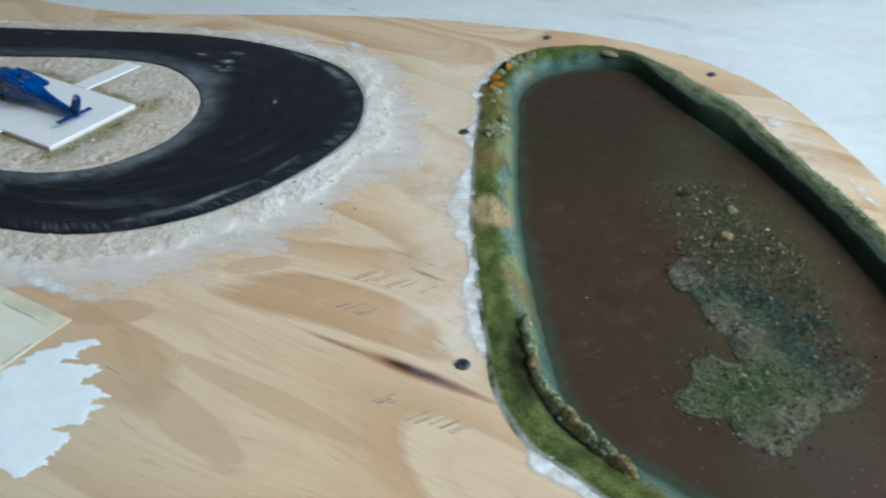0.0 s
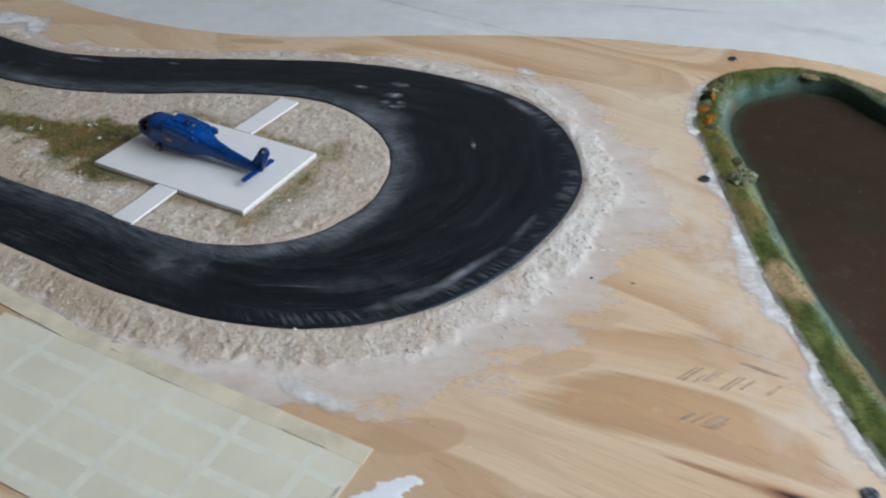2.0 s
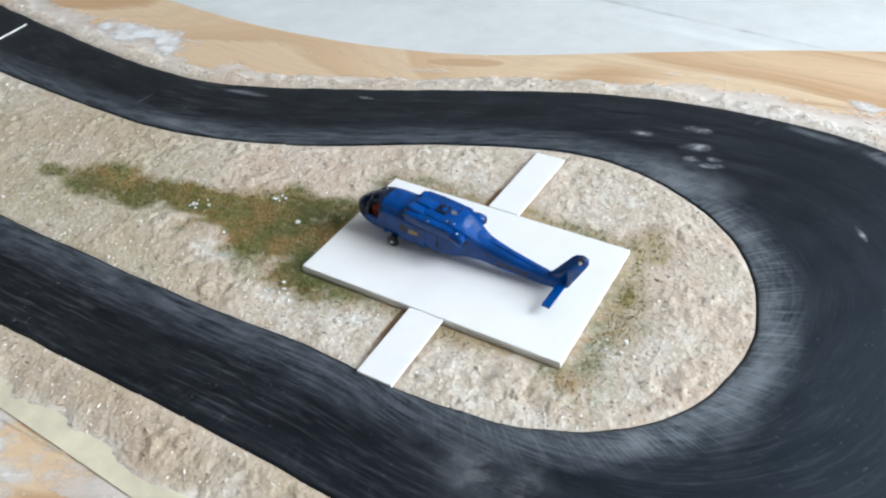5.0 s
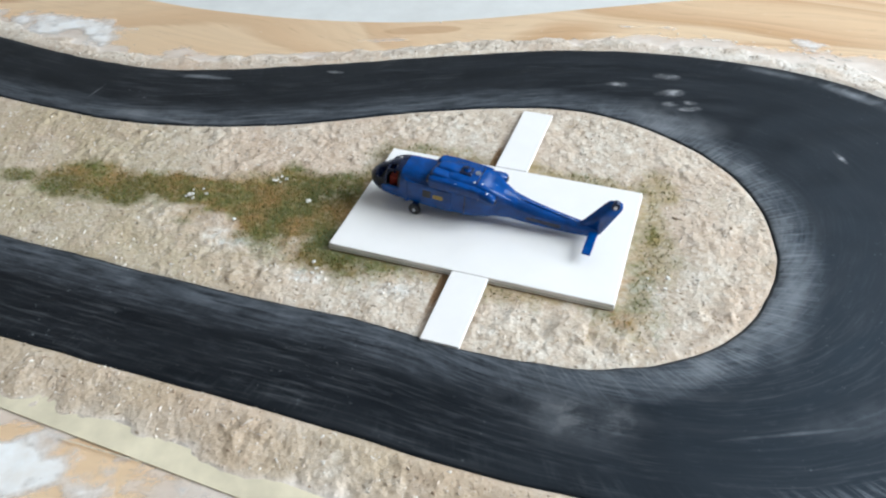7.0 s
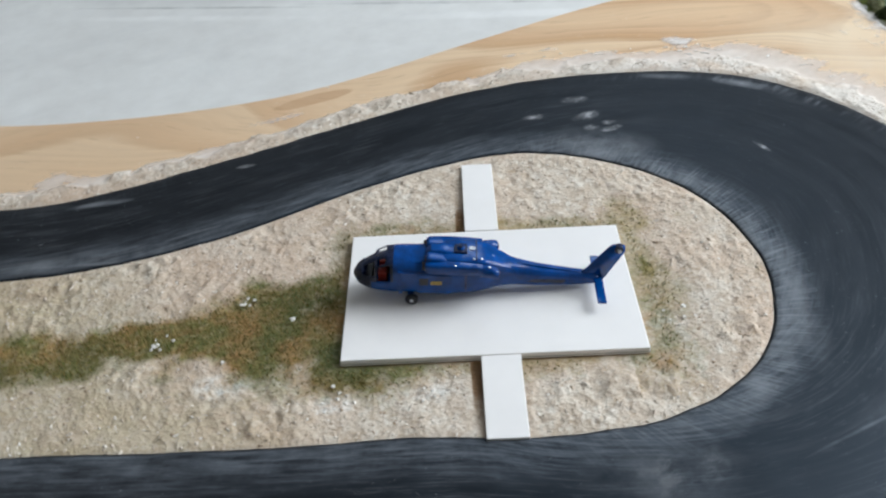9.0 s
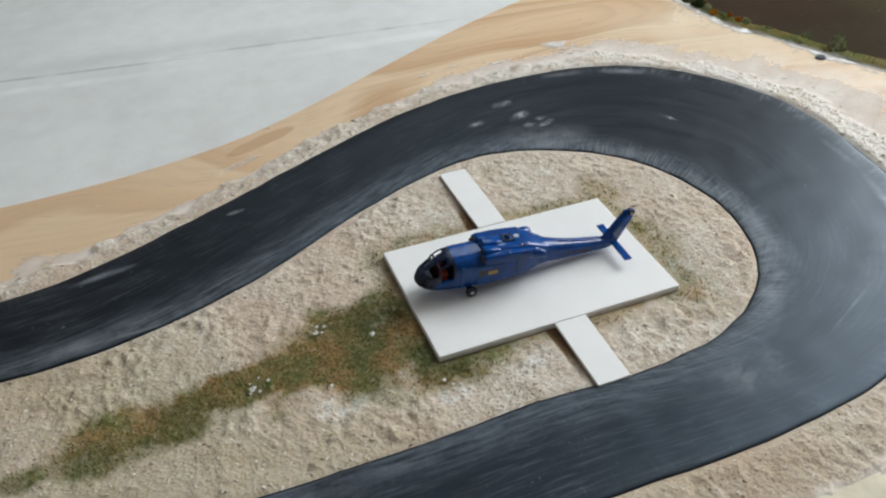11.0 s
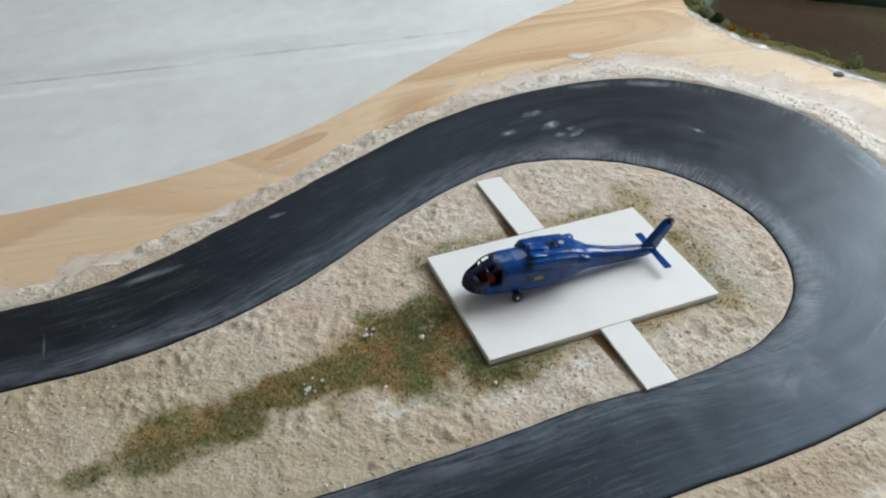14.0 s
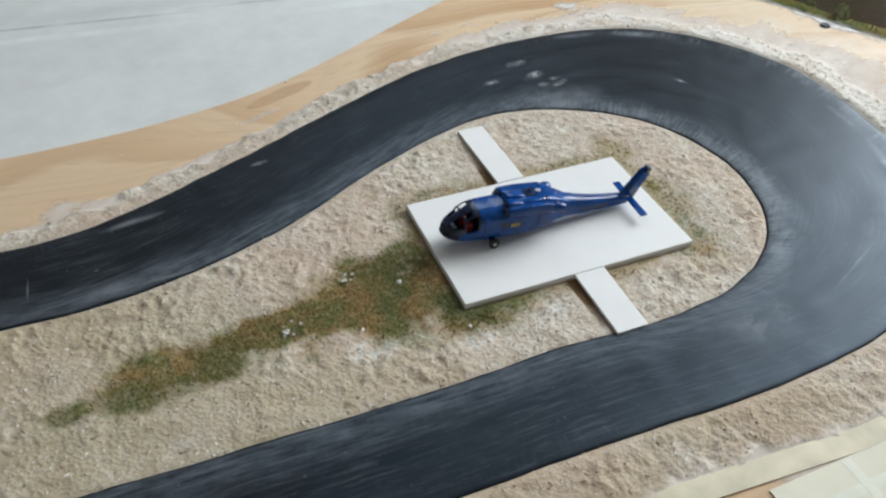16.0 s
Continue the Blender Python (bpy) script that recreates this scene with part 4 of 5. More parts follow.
    z_out = 0.00015 + 0.0018 * solid + np.clip(width / 0.036, 0.62, 0.78) * lumps * np.clip(solid * 2.5, 0, 1)
    cover = np.where(in_inner | in_outer, 1.0, np.clip(fall * 0.9 + 0.22, 0, 1))
    film = np.where(in_inner, 0.0, 0.55 * np.clip(1.1 - 1.9 * np.clip(fall, 0, 1), 0, 1))
    east = np.clip((gx + 0.20) / 0.08, 0, 1)
    film = np.clip(film + np.where(in_inner, 0, 0.95 * east), 0, 1)
    under = in_outer & ~in_inner
    z = np.where(in_inner | (under & (d_in < d_out)), z_in, z_out)
    beside = np.minimum(d_in, d_out) * np.where(under, -1, 1)
    z = np.minimum(z, 0.0009 + 0.40 * beside + 10 * (beside > 0.006))
    on_road = in_outer & ~in_inner & (d_out > 0.003) & (d_in > 0.003)
    keep = ~on_road & (fall + in_inner + 2 * under > -0.15)
    ob = field("plaster_ground", gx, gy, z, keep, GRAVEL, None, (("flock", flock * in_inner), ("film", film), ("cover", cover), ("bare", bare * in_inner), ("solid", np.where(in_inner | in_outer, 1.0, np.clip(solid * 1.4, 0, 1)))))
    tagged(ob, "rough sandy plaster ground with mossy green and rust patches", "ground", kind="structure")
    return gx, gy, z, flock * in_inner, keep & (in_inner | (solid > 0.25)), in_inner, u, v


gx, gy, gz, gflock, gkeep, gin, gu, gv = ground()


def crumbs():
    """Loose grit on the plaster and short fibres on the mossy patches."""
    r = np.random.RandomState(3)
    off_pad = ~((np.abs(gu) < 0.061) & (np.abs(gv) < 0.038)) & ~((np.abs(gu) < 0.010) & (np.abs(gv) < 0.09))
    spots = np.argwhere(gkeep & off_pad & (gflock < 0.3))
    east = spots[(gx[spots[:, 0], spots[:, 1]] > -0.2) & ~gin[spots[:, 0], spots[:, 1]]]
    picked = np.vstack([spots[r.randint(0, len(spots), 15000)], east[r.randint(0, len(east), 800)]])
    verts, faces = [], []
    for i, j in picked:
        s, long, turn = 0.00020 + 0.00062 * r.rand() ** 3, 1 + 1.2 * r.rand() ** 2, r.rand() * 6.283
        ca, sa = math.cos(turn), math.sin(turn)
        c, k = np.array((gx[i, j], gy[i, j], gz[i, j])), len(verts)
        for d in ((1, 0, 0), (-1, 0, 0), (0, 1, 0), (0, -1, 0), (0, 0, 0.8), (0, 0, -1)):
            q = (np.array(d) + 0.9 * (r.rand(3) - 0.5)) * (long, 1 / long, 0.7)
            verts.append(tuple(c + s * np.array((q[0] * ca - q[1] * sa, q[0] * sa + q[1] * ca, q[2]))))
        faces += [tuple(k + q for q in f) for f in ((0, 2, 4), (2, 1, 4), (1, 3, 4), (3, 0, 4), (2, 0, 5), (1, 2, 5), (3, 1, 5), (0, 3, 5))]
    tagged(link_mesh("loose_grit", verts, faces, GRIT), "scattered tan grit on the plaster ground", "grit", kind="stuff")
    spots = np.argwhere((gflock > 0.35 + 0.6 * r.rand(*gflock.shape)) & off_pad & gkeep)
    verts, faces = [], []
    for i, j in spots[r.randint(0, len(spots), 10000)]:
        c, k = np.array((gx[i, j], gy[i, j], gz[i, j])), len(verts)
        a, h, w = r.rand() * 6.283, 0.0006 + 0.0011 * r.rand(), 0.00016
        d = np.array((math.cos(a), math.sin(a), 0)) * w
        tip = c + np.array((r.rand() - 0.5, r.rand() - 0.5, 0)) * 0.0014 + (0, 0, h)
        verts += [tuple(c - d), tuple(c + d), tuple(tip)]
        faces.append((k, k + 1, k + 2))
    tagged(link_mesh("short_grass", verts, faces, BLADES), "short olive and rust grass fibres on the plaster", "grass", kind="stuff")


crumbs()


def flakes():
    """Thin white chips of plaster where the wiped film ends."""
    r = np.random.RandomState(17)
    verts, faces = [], []
    for _ in range(70):
        i = r.randint(int(0.36 * len(outer)), int(0.66 * len(outer)))
        p = outer[i]
        away = (p - (-0.20, 0.53)) / np.hypot(*(p - (-0.20, 0.53)))
        c = p + away * (0.023 + 0.012 * r.rand()) + 0.004 * (r.rand(2) - 0.5)
        a, n, k = radians(TURN) + 1.2 * (r.rand() - 0.5), 7, len(verts)
        w, h = 0.0006 + 0.0026 * r.rand() ** 2, 0.0003 + 0.0004 * r.rand()
        z = 0.0003 + 0.0002 * r.rand()
        for level in (0.0001, z):
            for j in range(n):
                t = 6.283 * j / n
                u, v = w * math.cos(t) * (0.6 + 0.7 * r.rand()), h * math.sin(t) * (0.6 + 0.7 * r.rand())
                verts.append((c[0] + u * math.cos(a) - v * math.sin(a), c[1] + u * math.sin(a) + v * math.cos(a), level))
        faces += [(k + j, k + (j + 1) % n, k + n + (j + 1) % n, k + n + j) for j in range(n)] + [tuple(k + n + j for j in range(n))]
    tagged(link_mesh("plaster_flakes", verts, faces, PLASTER), "thin white plaster flakes on the plywood beside the road", "flakes", kind="stuff")


flakes()


# ---- plaster smears on bare wood ----
def smear(x, y, rx, ry, turn, seed, label, dense=0.5, material=SMEAR):
    step = 0.0012
    lim = max(rx, ry) * 1.4
    px, py = np.meshgrid(np.arange(x - lim, x + lim, step), np.arange(y - lim, y + lim, step), indexing="ij")
    c, s = math.cos(radians(turn)), math.sin(radians(turn))
    u, v = (px - x) * c + (py - y) * s, -(px - x) * s + (py - y) * c
    h = 1 - np.hypot(u / rx, v / ry) + 0.4 * relief(px, py, 0.018, seed, 4)
    z = 0.00025 + 0.0003 * np.clip(h, 0, 0.7) + 0.00012 * relief(px, py, 0.004, seed + 9, 2) * (h > 0.2)
    tagged(field("plaster_smear", px, py, z, h > -0.3, material, None, (("cover", np.clip(h * 1.3 * dense, 0, dense)),)), label, "plaster")


smear(-0.4868, 0.7689, 0.060, 0.019, -32, 1, "dry white plaster smear on bare plywood", 0.65)
smear(-0.3029, 0.7056, 0.05, 0.004, -10, 2, "thin pale plaster smear on bare plywood", 0.36)
smear(-0.1619, 0.6896, 0.05, 0.005, -18, 3, "thin pale plaster smear on bare plywood", 0.36)
smear(-0.0755, 0.6462, 0.022, 0.010, -40, 4, "crumbly white plaster smear beside the road")
smear(-0.4788, 0.4510, 0.052, 0.021, -31, 5, "dry white plaster smear below the tape strip", 0.85)
smear(-0.4016, 0.4197, 0.016, 0.009, -31, 6, "thin white plaster smear below the tape strip")
def rim_smear(first, last, width, seed):
    """Chalky plaster left along the pond's rim, between two places on its shore."""
    line = smooth_line(SHORE, 6, True)
    line = np.roll(line, -first, axis=0)[: last]
    lo, hi = line.min(0) - width * 2, line.max(0) + width * 2
    px, py = np.meshgrid(np.arange(lo[0], hi[0], 0.0012), np.arange(lo[1], hi[1], 0.0012), indexing="ij")
    d, _ = nearest(px, py, line)
    out = ~inside(px, py, shore[::4])
    rough = relief(px, py, 0.02, seed, 4) + 0.5 * relief(px, py, 0.005, seed + 3, 2)
    h = np.where(out, 0.75 * np.exp(-(d / (0.0042 * np.clip(1 + 1.6 * relief(px, py, 0.035, seed + 5, 3), 0.25, 2.2))) ** 2) + 0.50 * np.clip(1 - d / width, 0, 1), 1 - d / 0.006) + 0.20 * rough
    z = 0.0003 + 0.0001 * np.clip(h, 0, 0.7)
    tagged(field("plaster_smear", px, py, z, (h > 0.02) & (d < width * 1.2) & (out | (d < 0.004)), SMEAR, None, (("cover", np.clip(h * 0.72, 0, 0.55)),)), "chalky white plaster rim beside the pond bank", "plaster")


rim_smear(138, 11, 0.012, 6)
rim_smear(162, 54, 0.024, 7)
smear(0.2217, 0.5154, 0.008, 0.026, 12, 12, "white plaster smear on plywood by the pond")
smear(0.2479, 0.4006, 0.006, 0.035, 6, 13, "white plaster smear on plywood by the pond")
smear(-0.2145, 0.3383, 0.045, 0.008, -28, 14, "white plaster smear along the tape sheet")


# ---- the pond ----
def pond():
    n, k = len(shore), 22
    v = np.linspace(0, 1, k)
    verts, across = [], []
    for i in range(n):
        d = waterline[i] - shore[i]
        width = np.hypot(*d)
        out = -d / width
        steep = np.clip((0.030 - width) / 0.012, 0, 1)
        bench = np.clip((out[0] - 0.45) / 0.3, 0, 1)
        for s in v:
            p = shore[i] + d * s + out * 0.0015 * (1 - s) ** 2
            gentle = 0.0011 * math.sin(min(1, s / 0.55) * math.pi) * (1 - 0.3 * steep)
            knee = (0.42 + 0.16 * steep) * (1 - bench) + 0.80 * bench
            foot = 1.0
            drop = min(1.0, max(0.0, (s - knee) / (foot - knee))) ** (1.25 - 0.25 * steep)
            drop = max(drop, 0.17 * bench * min(1.0, max(0.0, s - 0.25) / 0.55))
            r = relief(np.array([p[0]]), np.array([p[1]]), 0.012, 51, 2)[0] * 0.0011 + relief(np.array([p[0]]), np.array([p[1]]), 0.003, 61, 2)[0] * 0.0006
            fade = min(1, s / 0.1)
            z = 0.0004 + gentle + r * fade * (1 - 0.6 * s) + (WATER_Z - 0.0018 - 0.0004) * drop
            verts.append((p[0], p[1], z if s > 0 else -0.0006))
            across.append(s)
    faces = [(i * k + j, ((i + 1) % n) * k + j, ((i + 1) % n) * k + j + 1, i * k + j + 1) for i in range(n) for j in range(k - 1)]
    a = Vector(verts[faces[0][1]]) - Vector(verts[faces[0][0]])
    b = Vector(verts[faces[0][3]]) - Vector(verts[faces[0][0]])
    if a.cross(b).z < 0:
        faces = [f[::-1] for f in faces]
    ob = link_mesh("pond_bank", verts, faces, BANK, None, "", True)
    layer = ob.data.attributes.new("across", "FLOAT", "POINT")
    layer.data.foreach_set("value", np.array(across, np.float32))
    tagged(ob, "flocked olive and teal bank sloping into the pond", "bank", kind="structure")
    r = np.random.RandomState(14)
    blades, tris = [], []
    for _ in range(15000):
        i, j = r.randint(0, n), r.randint(1, 15)
        c, b = np.array(verts[i * k + j]) + (*(0.0012 * (r.rand(2) - 0.5)), -0.0002), len(blades)
        a, h = r.rand() * 6.283, 0.0006 + 0.0012 * r.rand()
        d = np.array((math.cos(a), math.sin(a), 0)) * 0.00018
        blades += [tuple(c - d), tuple(c + d), tuple(c + np.array((r.rand() - 0.5, r.rand() - 0.5, 0)) * 0.0016 + (0, 0, h))]
        tris.append((b, b + 1, b + 2))
    tagged(link_mesh("short_grass", blades, tris, BANK_BLADES), "short olive grass fibres on the pond bank", "grass", kind="stuff")
    ring = waterline + (waterline - waterline.mean(0)) * 0.09
    wx, wy = np.meshgrid(np.arange(0.025, 0.250, 0.0025), np.arange(0.150, 0.650, 0.0025), indexing="ij")
    off_bank, _ = nearest(wx, wy, np.vstack([waterline[::3], waterline[:1]]))
    wet = inside(wx, wy, ring[::2])
    tagged(field("pond_water", wx, wy, np.full(wx.shape, WATER_Z), wet, WATER, None, (("shallow", np.where(inside(wx, wy, waterline[::3]), np.clip(1 - off_bank / 0.008, 0, 1), 1.0)),)), "still dark reddish-brown varnished pond water", "water", kind="structure")
    # the weed bed
    step = 0.0011
    px, py = np.meshgrid(np.arange(0.075, 0.232, step), np.arange(0.19, 0.45, step), indexing="ij")
    ring = smooth_line([(0.1190, 0.3648), (0.1232, 0.3304), (0.1314, 0.3186), (0.1345, 0.3039), (0.1325, 0.2930), (0.1202, 0.2918), (0.1080, 0.2808), (0.0989, 0.2658), (0.1030, 0.2560), (0.1144, 0.2481), (0.1248, 0.2373), (0.1351, 0.2304),
                        (0.1454, 0.2334), (0.1649, 0.2496), (0.1792, 0.2597), (0.1986, 0.2828), (0.1941, 0.3086), (0.1959, 0.3364), (0.1978, 0.3622), (0.1925, 0.3868), (0.1771, 0.4042), (0.1577, 0.4058), (0.1404, 0.3888)], 5, True)
    jx, jy = px + 0.0042 * relief(px, py, 0.012, 75, 4), py + 0.0042 * relief(px, py, 0.012, 77, 4)
    d, _ = nearest(jx, jy, np.vstack([ring, ring[:1]]))
    h = np.where(inside(jx, jy, ring), d, -d) / 0.03
    h += 0.04 * relief(px, py, 0.016, 71, 4)
    z = WATER_Z + np.clip(h * 2.2, -0.4, 0.5) * 0.0026 + np.where(h > 0, 0.0006 * relief(px, py, 0.004, 81, 3), 0)
    tagged(field("weed_bed", px, py, z, h > -0.2, ISLAND, None, (("cover", np.clip(h * 10, 0, 1) * np.interp(px + 0.25 * (py - 0.3), [0.120, 0.185], [0.95, 0.30]) * np.interp(py, [0.335, 0.385], [1.0, 0.42])),)), "crumbly grey-green weed bed rising from the pond", "weed", kind="structure")
    r = np.random.RandomState(8)
    drift = np.clip(1 - np.hypot((px - 0.158) / 0.042, (py - 0.42) / 0.085), 0, 1) * 0.55
    spots = np.argwhere(np.maximum(h, np.where(drift > 0, drift - 0.22, -1)) > 0.12 - 0.42 * r.rand(*h.shape) ** 3)
    verts, faces = [], []
    for i, j in spots[r.randint(0, len(spots), 15000)]:
        c, m = np.array((px[i, j], py[i, j], max(z[i, j], WATER_Z))), len(verts)
        s = 0.0003 + 0.0008 * r.rand() ** 2
        q = r.rand(3, 3) - 0.5
        verts += [tuple(c + 2 * s * q[0]), tuple(c + 2 * s * q[1]), tuple(c + 2 * s * q[2] + (0, 0, s))]
        faces.append((m, m + 1, m + 2))
    tagged(link_mesh("weed_crumbs", verts, faces, WEED_CRUMB), "loose grey-green crumbs on the weed bed", "weed", kind="stuff")


pond()


def clump(name, x, y, z, rx, ry, h, material, seed, label, category="bush", turn=0.0):
    """A small foam bush: many little uneven lumps."""
    r = np.random.RandomState(seed)
    bm = bmesh.new()
    count = int(130 + 32000 * (rx + ry))
    for _ in range(count):
        a, q = r.rand() * 6.283, r.rand() ** 0.5
        lobe = 0.75 + 0.25 * math.sin(3 * a + seed) * math.cos(5 * a + 2 * seed)
        c = np.array((rx * q * lobe * math.cos(a), ry * q * lobe * math.sin(a), h * (1 - 0.75 * q * q) * (0.1 + 0.9 * r.rand() ** 0.7)))
        s = 0.0005 + 0.0007 * r.rand()
        p = [bm.verts.new(c + s * (np.array(d) + 0.9 * (r.rand(3) - 0.5))) for d in ((1, 0, -0.4), (-0.5, 0.87, -0.4), (-0.5, -0.87, -0.4), (0, 0, 1))]
        for f in ((0, 2, 1), (0, 1, 3), (1, 2, 3), (2, 0, 3)):
            bm.faces.new([p[k] for k in f])
    m = Matrix.Translation((x, y, z)) @ Matrix.Rotation(radians(turn), 4, "Z")
    bm.transform(m)
    tagged(part(name, bm, material), label, category)


clump("bush", 0.0543, 0.6098, 0.000, 0.009, 0.005, 0.006, BUSH, 1, "sage green foam bush on the pond bank", turn=50)
clump("bush", 0.0432, 0.5958, 0.000, 0.007, 0.005, 0.007, BUSH_DARK, 2, "dark green foam bush on the pond bank", turn=60)
clump("flowers", 0.0361, 0.5809, 0.000, 0.005, 0.003, 0.003, FLOWER, 3, "orange foam flowers at the pond bank", "flowers")
clump("flowers", 0.0371, 0.5691, 0.000, 0.004, 0.002, 0.003, FLOWER, 4, "small orange foam flowers at the pond bank", "flowers")
for k, (x, y, w) in enumerate(((0.0655, 0.6219, 0.006), (0.0483, 0.6037, 0.006), (0.0401, 0.5878, 0.005), (0.0340, 0.5562, 0.005), (0.0310, 0.5385, 0.004), (0.0370, 0.5141, 0.004))):
    clump("bush", x, y, 0.0, w, w * 0.8, 0.0055 - 0.0006 * k, BUSH, 60 + k, "small sage foam bush on the olive bank", turn=40)
clump("flowers", 0.0452, 0.5938, 0.002, 0.003, 0.002, 0.004, FLOWER, 71, "orange foam flowers among the bushes", "flowers")
clump("flowers", 0.0320, 0.5611, 0.001, 0.003, 0.002, 0.003, FLOWER, 72, "orange foam flowers among the bushes", "flowers")
clump("bush", 0.0309, 0.4915, 0.001, 0.0105, 0.007, 0.008, BUSH, 5, "pale sage foam bush beside a screw", turn=10)
clump("bush", 0.0248, 0.4952, 0.000, 0.006, 0.004, 0.003, BUSH_TAN, 6, "tan foam bush on the olive bank")
for k, (x, y, turn) in enumerate(((0.0362, 0.3025, 92), (0.0367, 0.2887, 88), (0.0375, 0.2740, 86), (0.0392, 0.2622, -75), (0.0443, 0.2509, -62), (0.0500, 0.2416, -58), (0.0556, 0.2342, -55), (0.0613, 0.2258, -52), (0.0674, 0.2169, -50))):
    clump("hedge", x, y, -0.002, 0.0082, 0.0030 + 0.0008 * (k % 2), 0.0068 + 0.001 * (k % 3), (BUSH, BUSH, BUSH_TAN)[k % 3], 20 + k, "low sage and tan foam hedge along the bank", "hedge", turn)
clump("bush", 0.1304, 0.6293, -0.001, 0.007, 0.003, 0.002, BUSH_TAN, 81, "tan foam bush on the pond bank", turn=-25)
clump("weed_tuft", 0.1454, 0.4351, WATER_Z, 0.004, 0.0025, 0.002, BUSH_DARK, 41, "small dark weed tuft on the pond", "weed")
clump("weed_tuft", 0.1587, 0.3901, WATER_Z, 0.004, 0.004, 0.003, BUSH_TAN, 42, "small tan weed tuft on the pond", "weed")
clump("weed_tuft", 0.1699, 0.4179, WATER_Z, 0.003, 0.004, 0.002, BUSH, 43, "pale weed crumb on the pond", "weed")


# ---- the white landing pad ----
def pad():
    root = tagged(new("landing_pad"), "white foam-board landing pad with two narrow walkways", "pad")
    root.matrix_world = pose(PAD[0], PAD[1], PAD_UNDER, 0, 0, PAD[2])
    t = PAD_TOP - PAD_UNDER
    part("deck", box(-0.0571, 0.0571, -0.0357, 0.0357, 0, t, 0.0005), BOARD_WHITE, root)
    part("deck_core", box(-0.0573, 0.0573, -0.0359, 0.0359, 0.0010, 0.0016), BOARD_CUT, root, "grey cut edge of the board")
    for y0, y1, tip, x in ((0.0361, 0.0875, 0.0010, -0.0011), (-0.0361, -0.0722, 0.0008, 0.0022)):
        bm = box(x - 0.0073, x + 0.0073, min(y0, y1), max(y0, y1), t - 0.0014, t, 0.0003)
        for v in bm.verts:
            if abs(v.co.y) > 0.05:
                v.co.z -= tip
        part("walkway", bm, BOARD_WHITE, root)


pad()


# ---- the toy helicopter ----
def helicopter():
    root = tagged(new("toy_helicopter"), "blue die-cast toy helicopter without rotor blades, parked on the pad", "helicopter")
    axis = -32.6
    # local x runs from nose to tail, z up from the deck; the tail sits low
    root.matrix_world = Matrix.Translation((-0.3351, 0.5602, PAD_TOP)) @ Matrix.Rotation(radians(axis), 4, "Z") @ Matrix.Translation((0.0232, 0, 0)) @ Matrix.Rotation(radians(3.4), 4, "Y") @ Matrix.Translation((-0.0232, 0, 0))
    stations = np.array([  # x, middle height, half width, half height
        (0.0000, 0.0082, 0.0010, 0.0012), (0.0015, 0.0083, 0.0032, 0.0030), (0.0040, 0.0087, 0.0052, 0.0045), (0.0080, 0.0096, 0.0070, 0.0062), (0.0130, 0.0106, 0.0079, 0.0077),
        (0.0200, 0.0110, 0.0083, 0.0082), (0.0320, 0.0110, 0.0084, 0.0082), (0.0440, 0.0110, 0.0081, 0.0080), (0.0510, 0.0112, 0.0070, 0.0072), (0.0580, 0.0114, 0.0052, 0.0060),
        (0.0700, 0.0096, 0.0040, 0.0045), (0.0840, 0.0086, 0.0031, 0.0033), (0.0940, 0.0084, 0.0024, 0.0024), (0.0970, 0.0086, 0.0013, 0.0014)])
    rings = smooth_line(stations, 6)
    m = 44
    bm = bmesh.new()
    grid = []
    for x, zc, hw, hh in rings:
        row = []
        for j in range(m):
            a = 2 * math.pi * j / m
            c, s = math.cos(a), math.sin(a)
            e = 0.60 if x < 0.06 else 0.75
            row.append(bm.verts.new((x, hw * math.copysign(abs(c) ** e, c), zc + hh * math.copysign(abs(s) ** e, s))))
        grid.append(row)
    for i in range(len(grid) - 1):
        x = rings[i][0]
        for j in range(m):
            a = 360 * (j + 0.5) / m
            up = a if a <= 90 else 180 - a
            glass = (0.0036 < x < 0.0085 and 18 < up < 84) or (0.0095 < x < 0.0148 and -2 < up < 50) or (0.0095 < x < 0.0125 and 58 < up < 84)
            if not glass:
                f = bm.faces.new((grid[i][j], grid[i + 1][j], grid[i + 1][(j + 1) % m], grid[i][(j + 1) % m]))
                f.material_index = 1 if x < 0.0070 or (x < 0.0155 and up > -4) else 0
    bm.faces.new(grid[0]), bm.faces.new(grid[-1][::-1])
    bmesh.ops.recalc_face_normals(bm, faces=bm.faces[:])
    body = part("fuselage", bm, BLUE, root, "glossy blue painted hull", True)
    body.data.materials.append(BLUE_DARK)
    thick = body.modifiers.new("shell", "SOLIDIFY")
    thick.thickness = 0.0005
    for y in (-0.0034, 0.0034):
        part("seat", box(0.0100, 0.0135, y - 0.0016, y + 0.0016, 0.0055, 0.0125, 0.0005), RED, root, "red plastic pilot seat")
    part("dashboard", box(0.0050, 0.0075, -0.004, 0.004, 0.0055, 0.0098, 0.0006), BLACK, root, "black instrument block")
    part("bulkhead", box(0.0160, 0.0168, -0.0068, 0.0068, 0.005, 0.016, 0.0002), BLUE_DARK, root)

    def loft(name, sections, material, label="", n=20, e=0.6):
        b = bmesh.new()
        rows = []
        for x, y, zc, hw, hh in sections:
            rows.append([b.verts.new((x, y + hw * math.copysign(abs(math.cos(t)) ** e, math.cos(t)), zc + hh * math.copysign(abs(math.sin(t)) ** e, math.sin(t)))) for t in (2 * math.pi * k / n for k in range(n))])
        for p, q in zip(rows, rows[1:]):
            for k in range(n):
                b.faces.new((p[k], q[k], q[(k + 1) % n], p[(k + 1) % n]))
        b.faces.new(rows[0]), b.faces.new(rows[-1][::-1])
        bmesh.ops.recalc_face_normals(b, faces=b.faces[:])
        made = part(name, b, material, root, label, True)
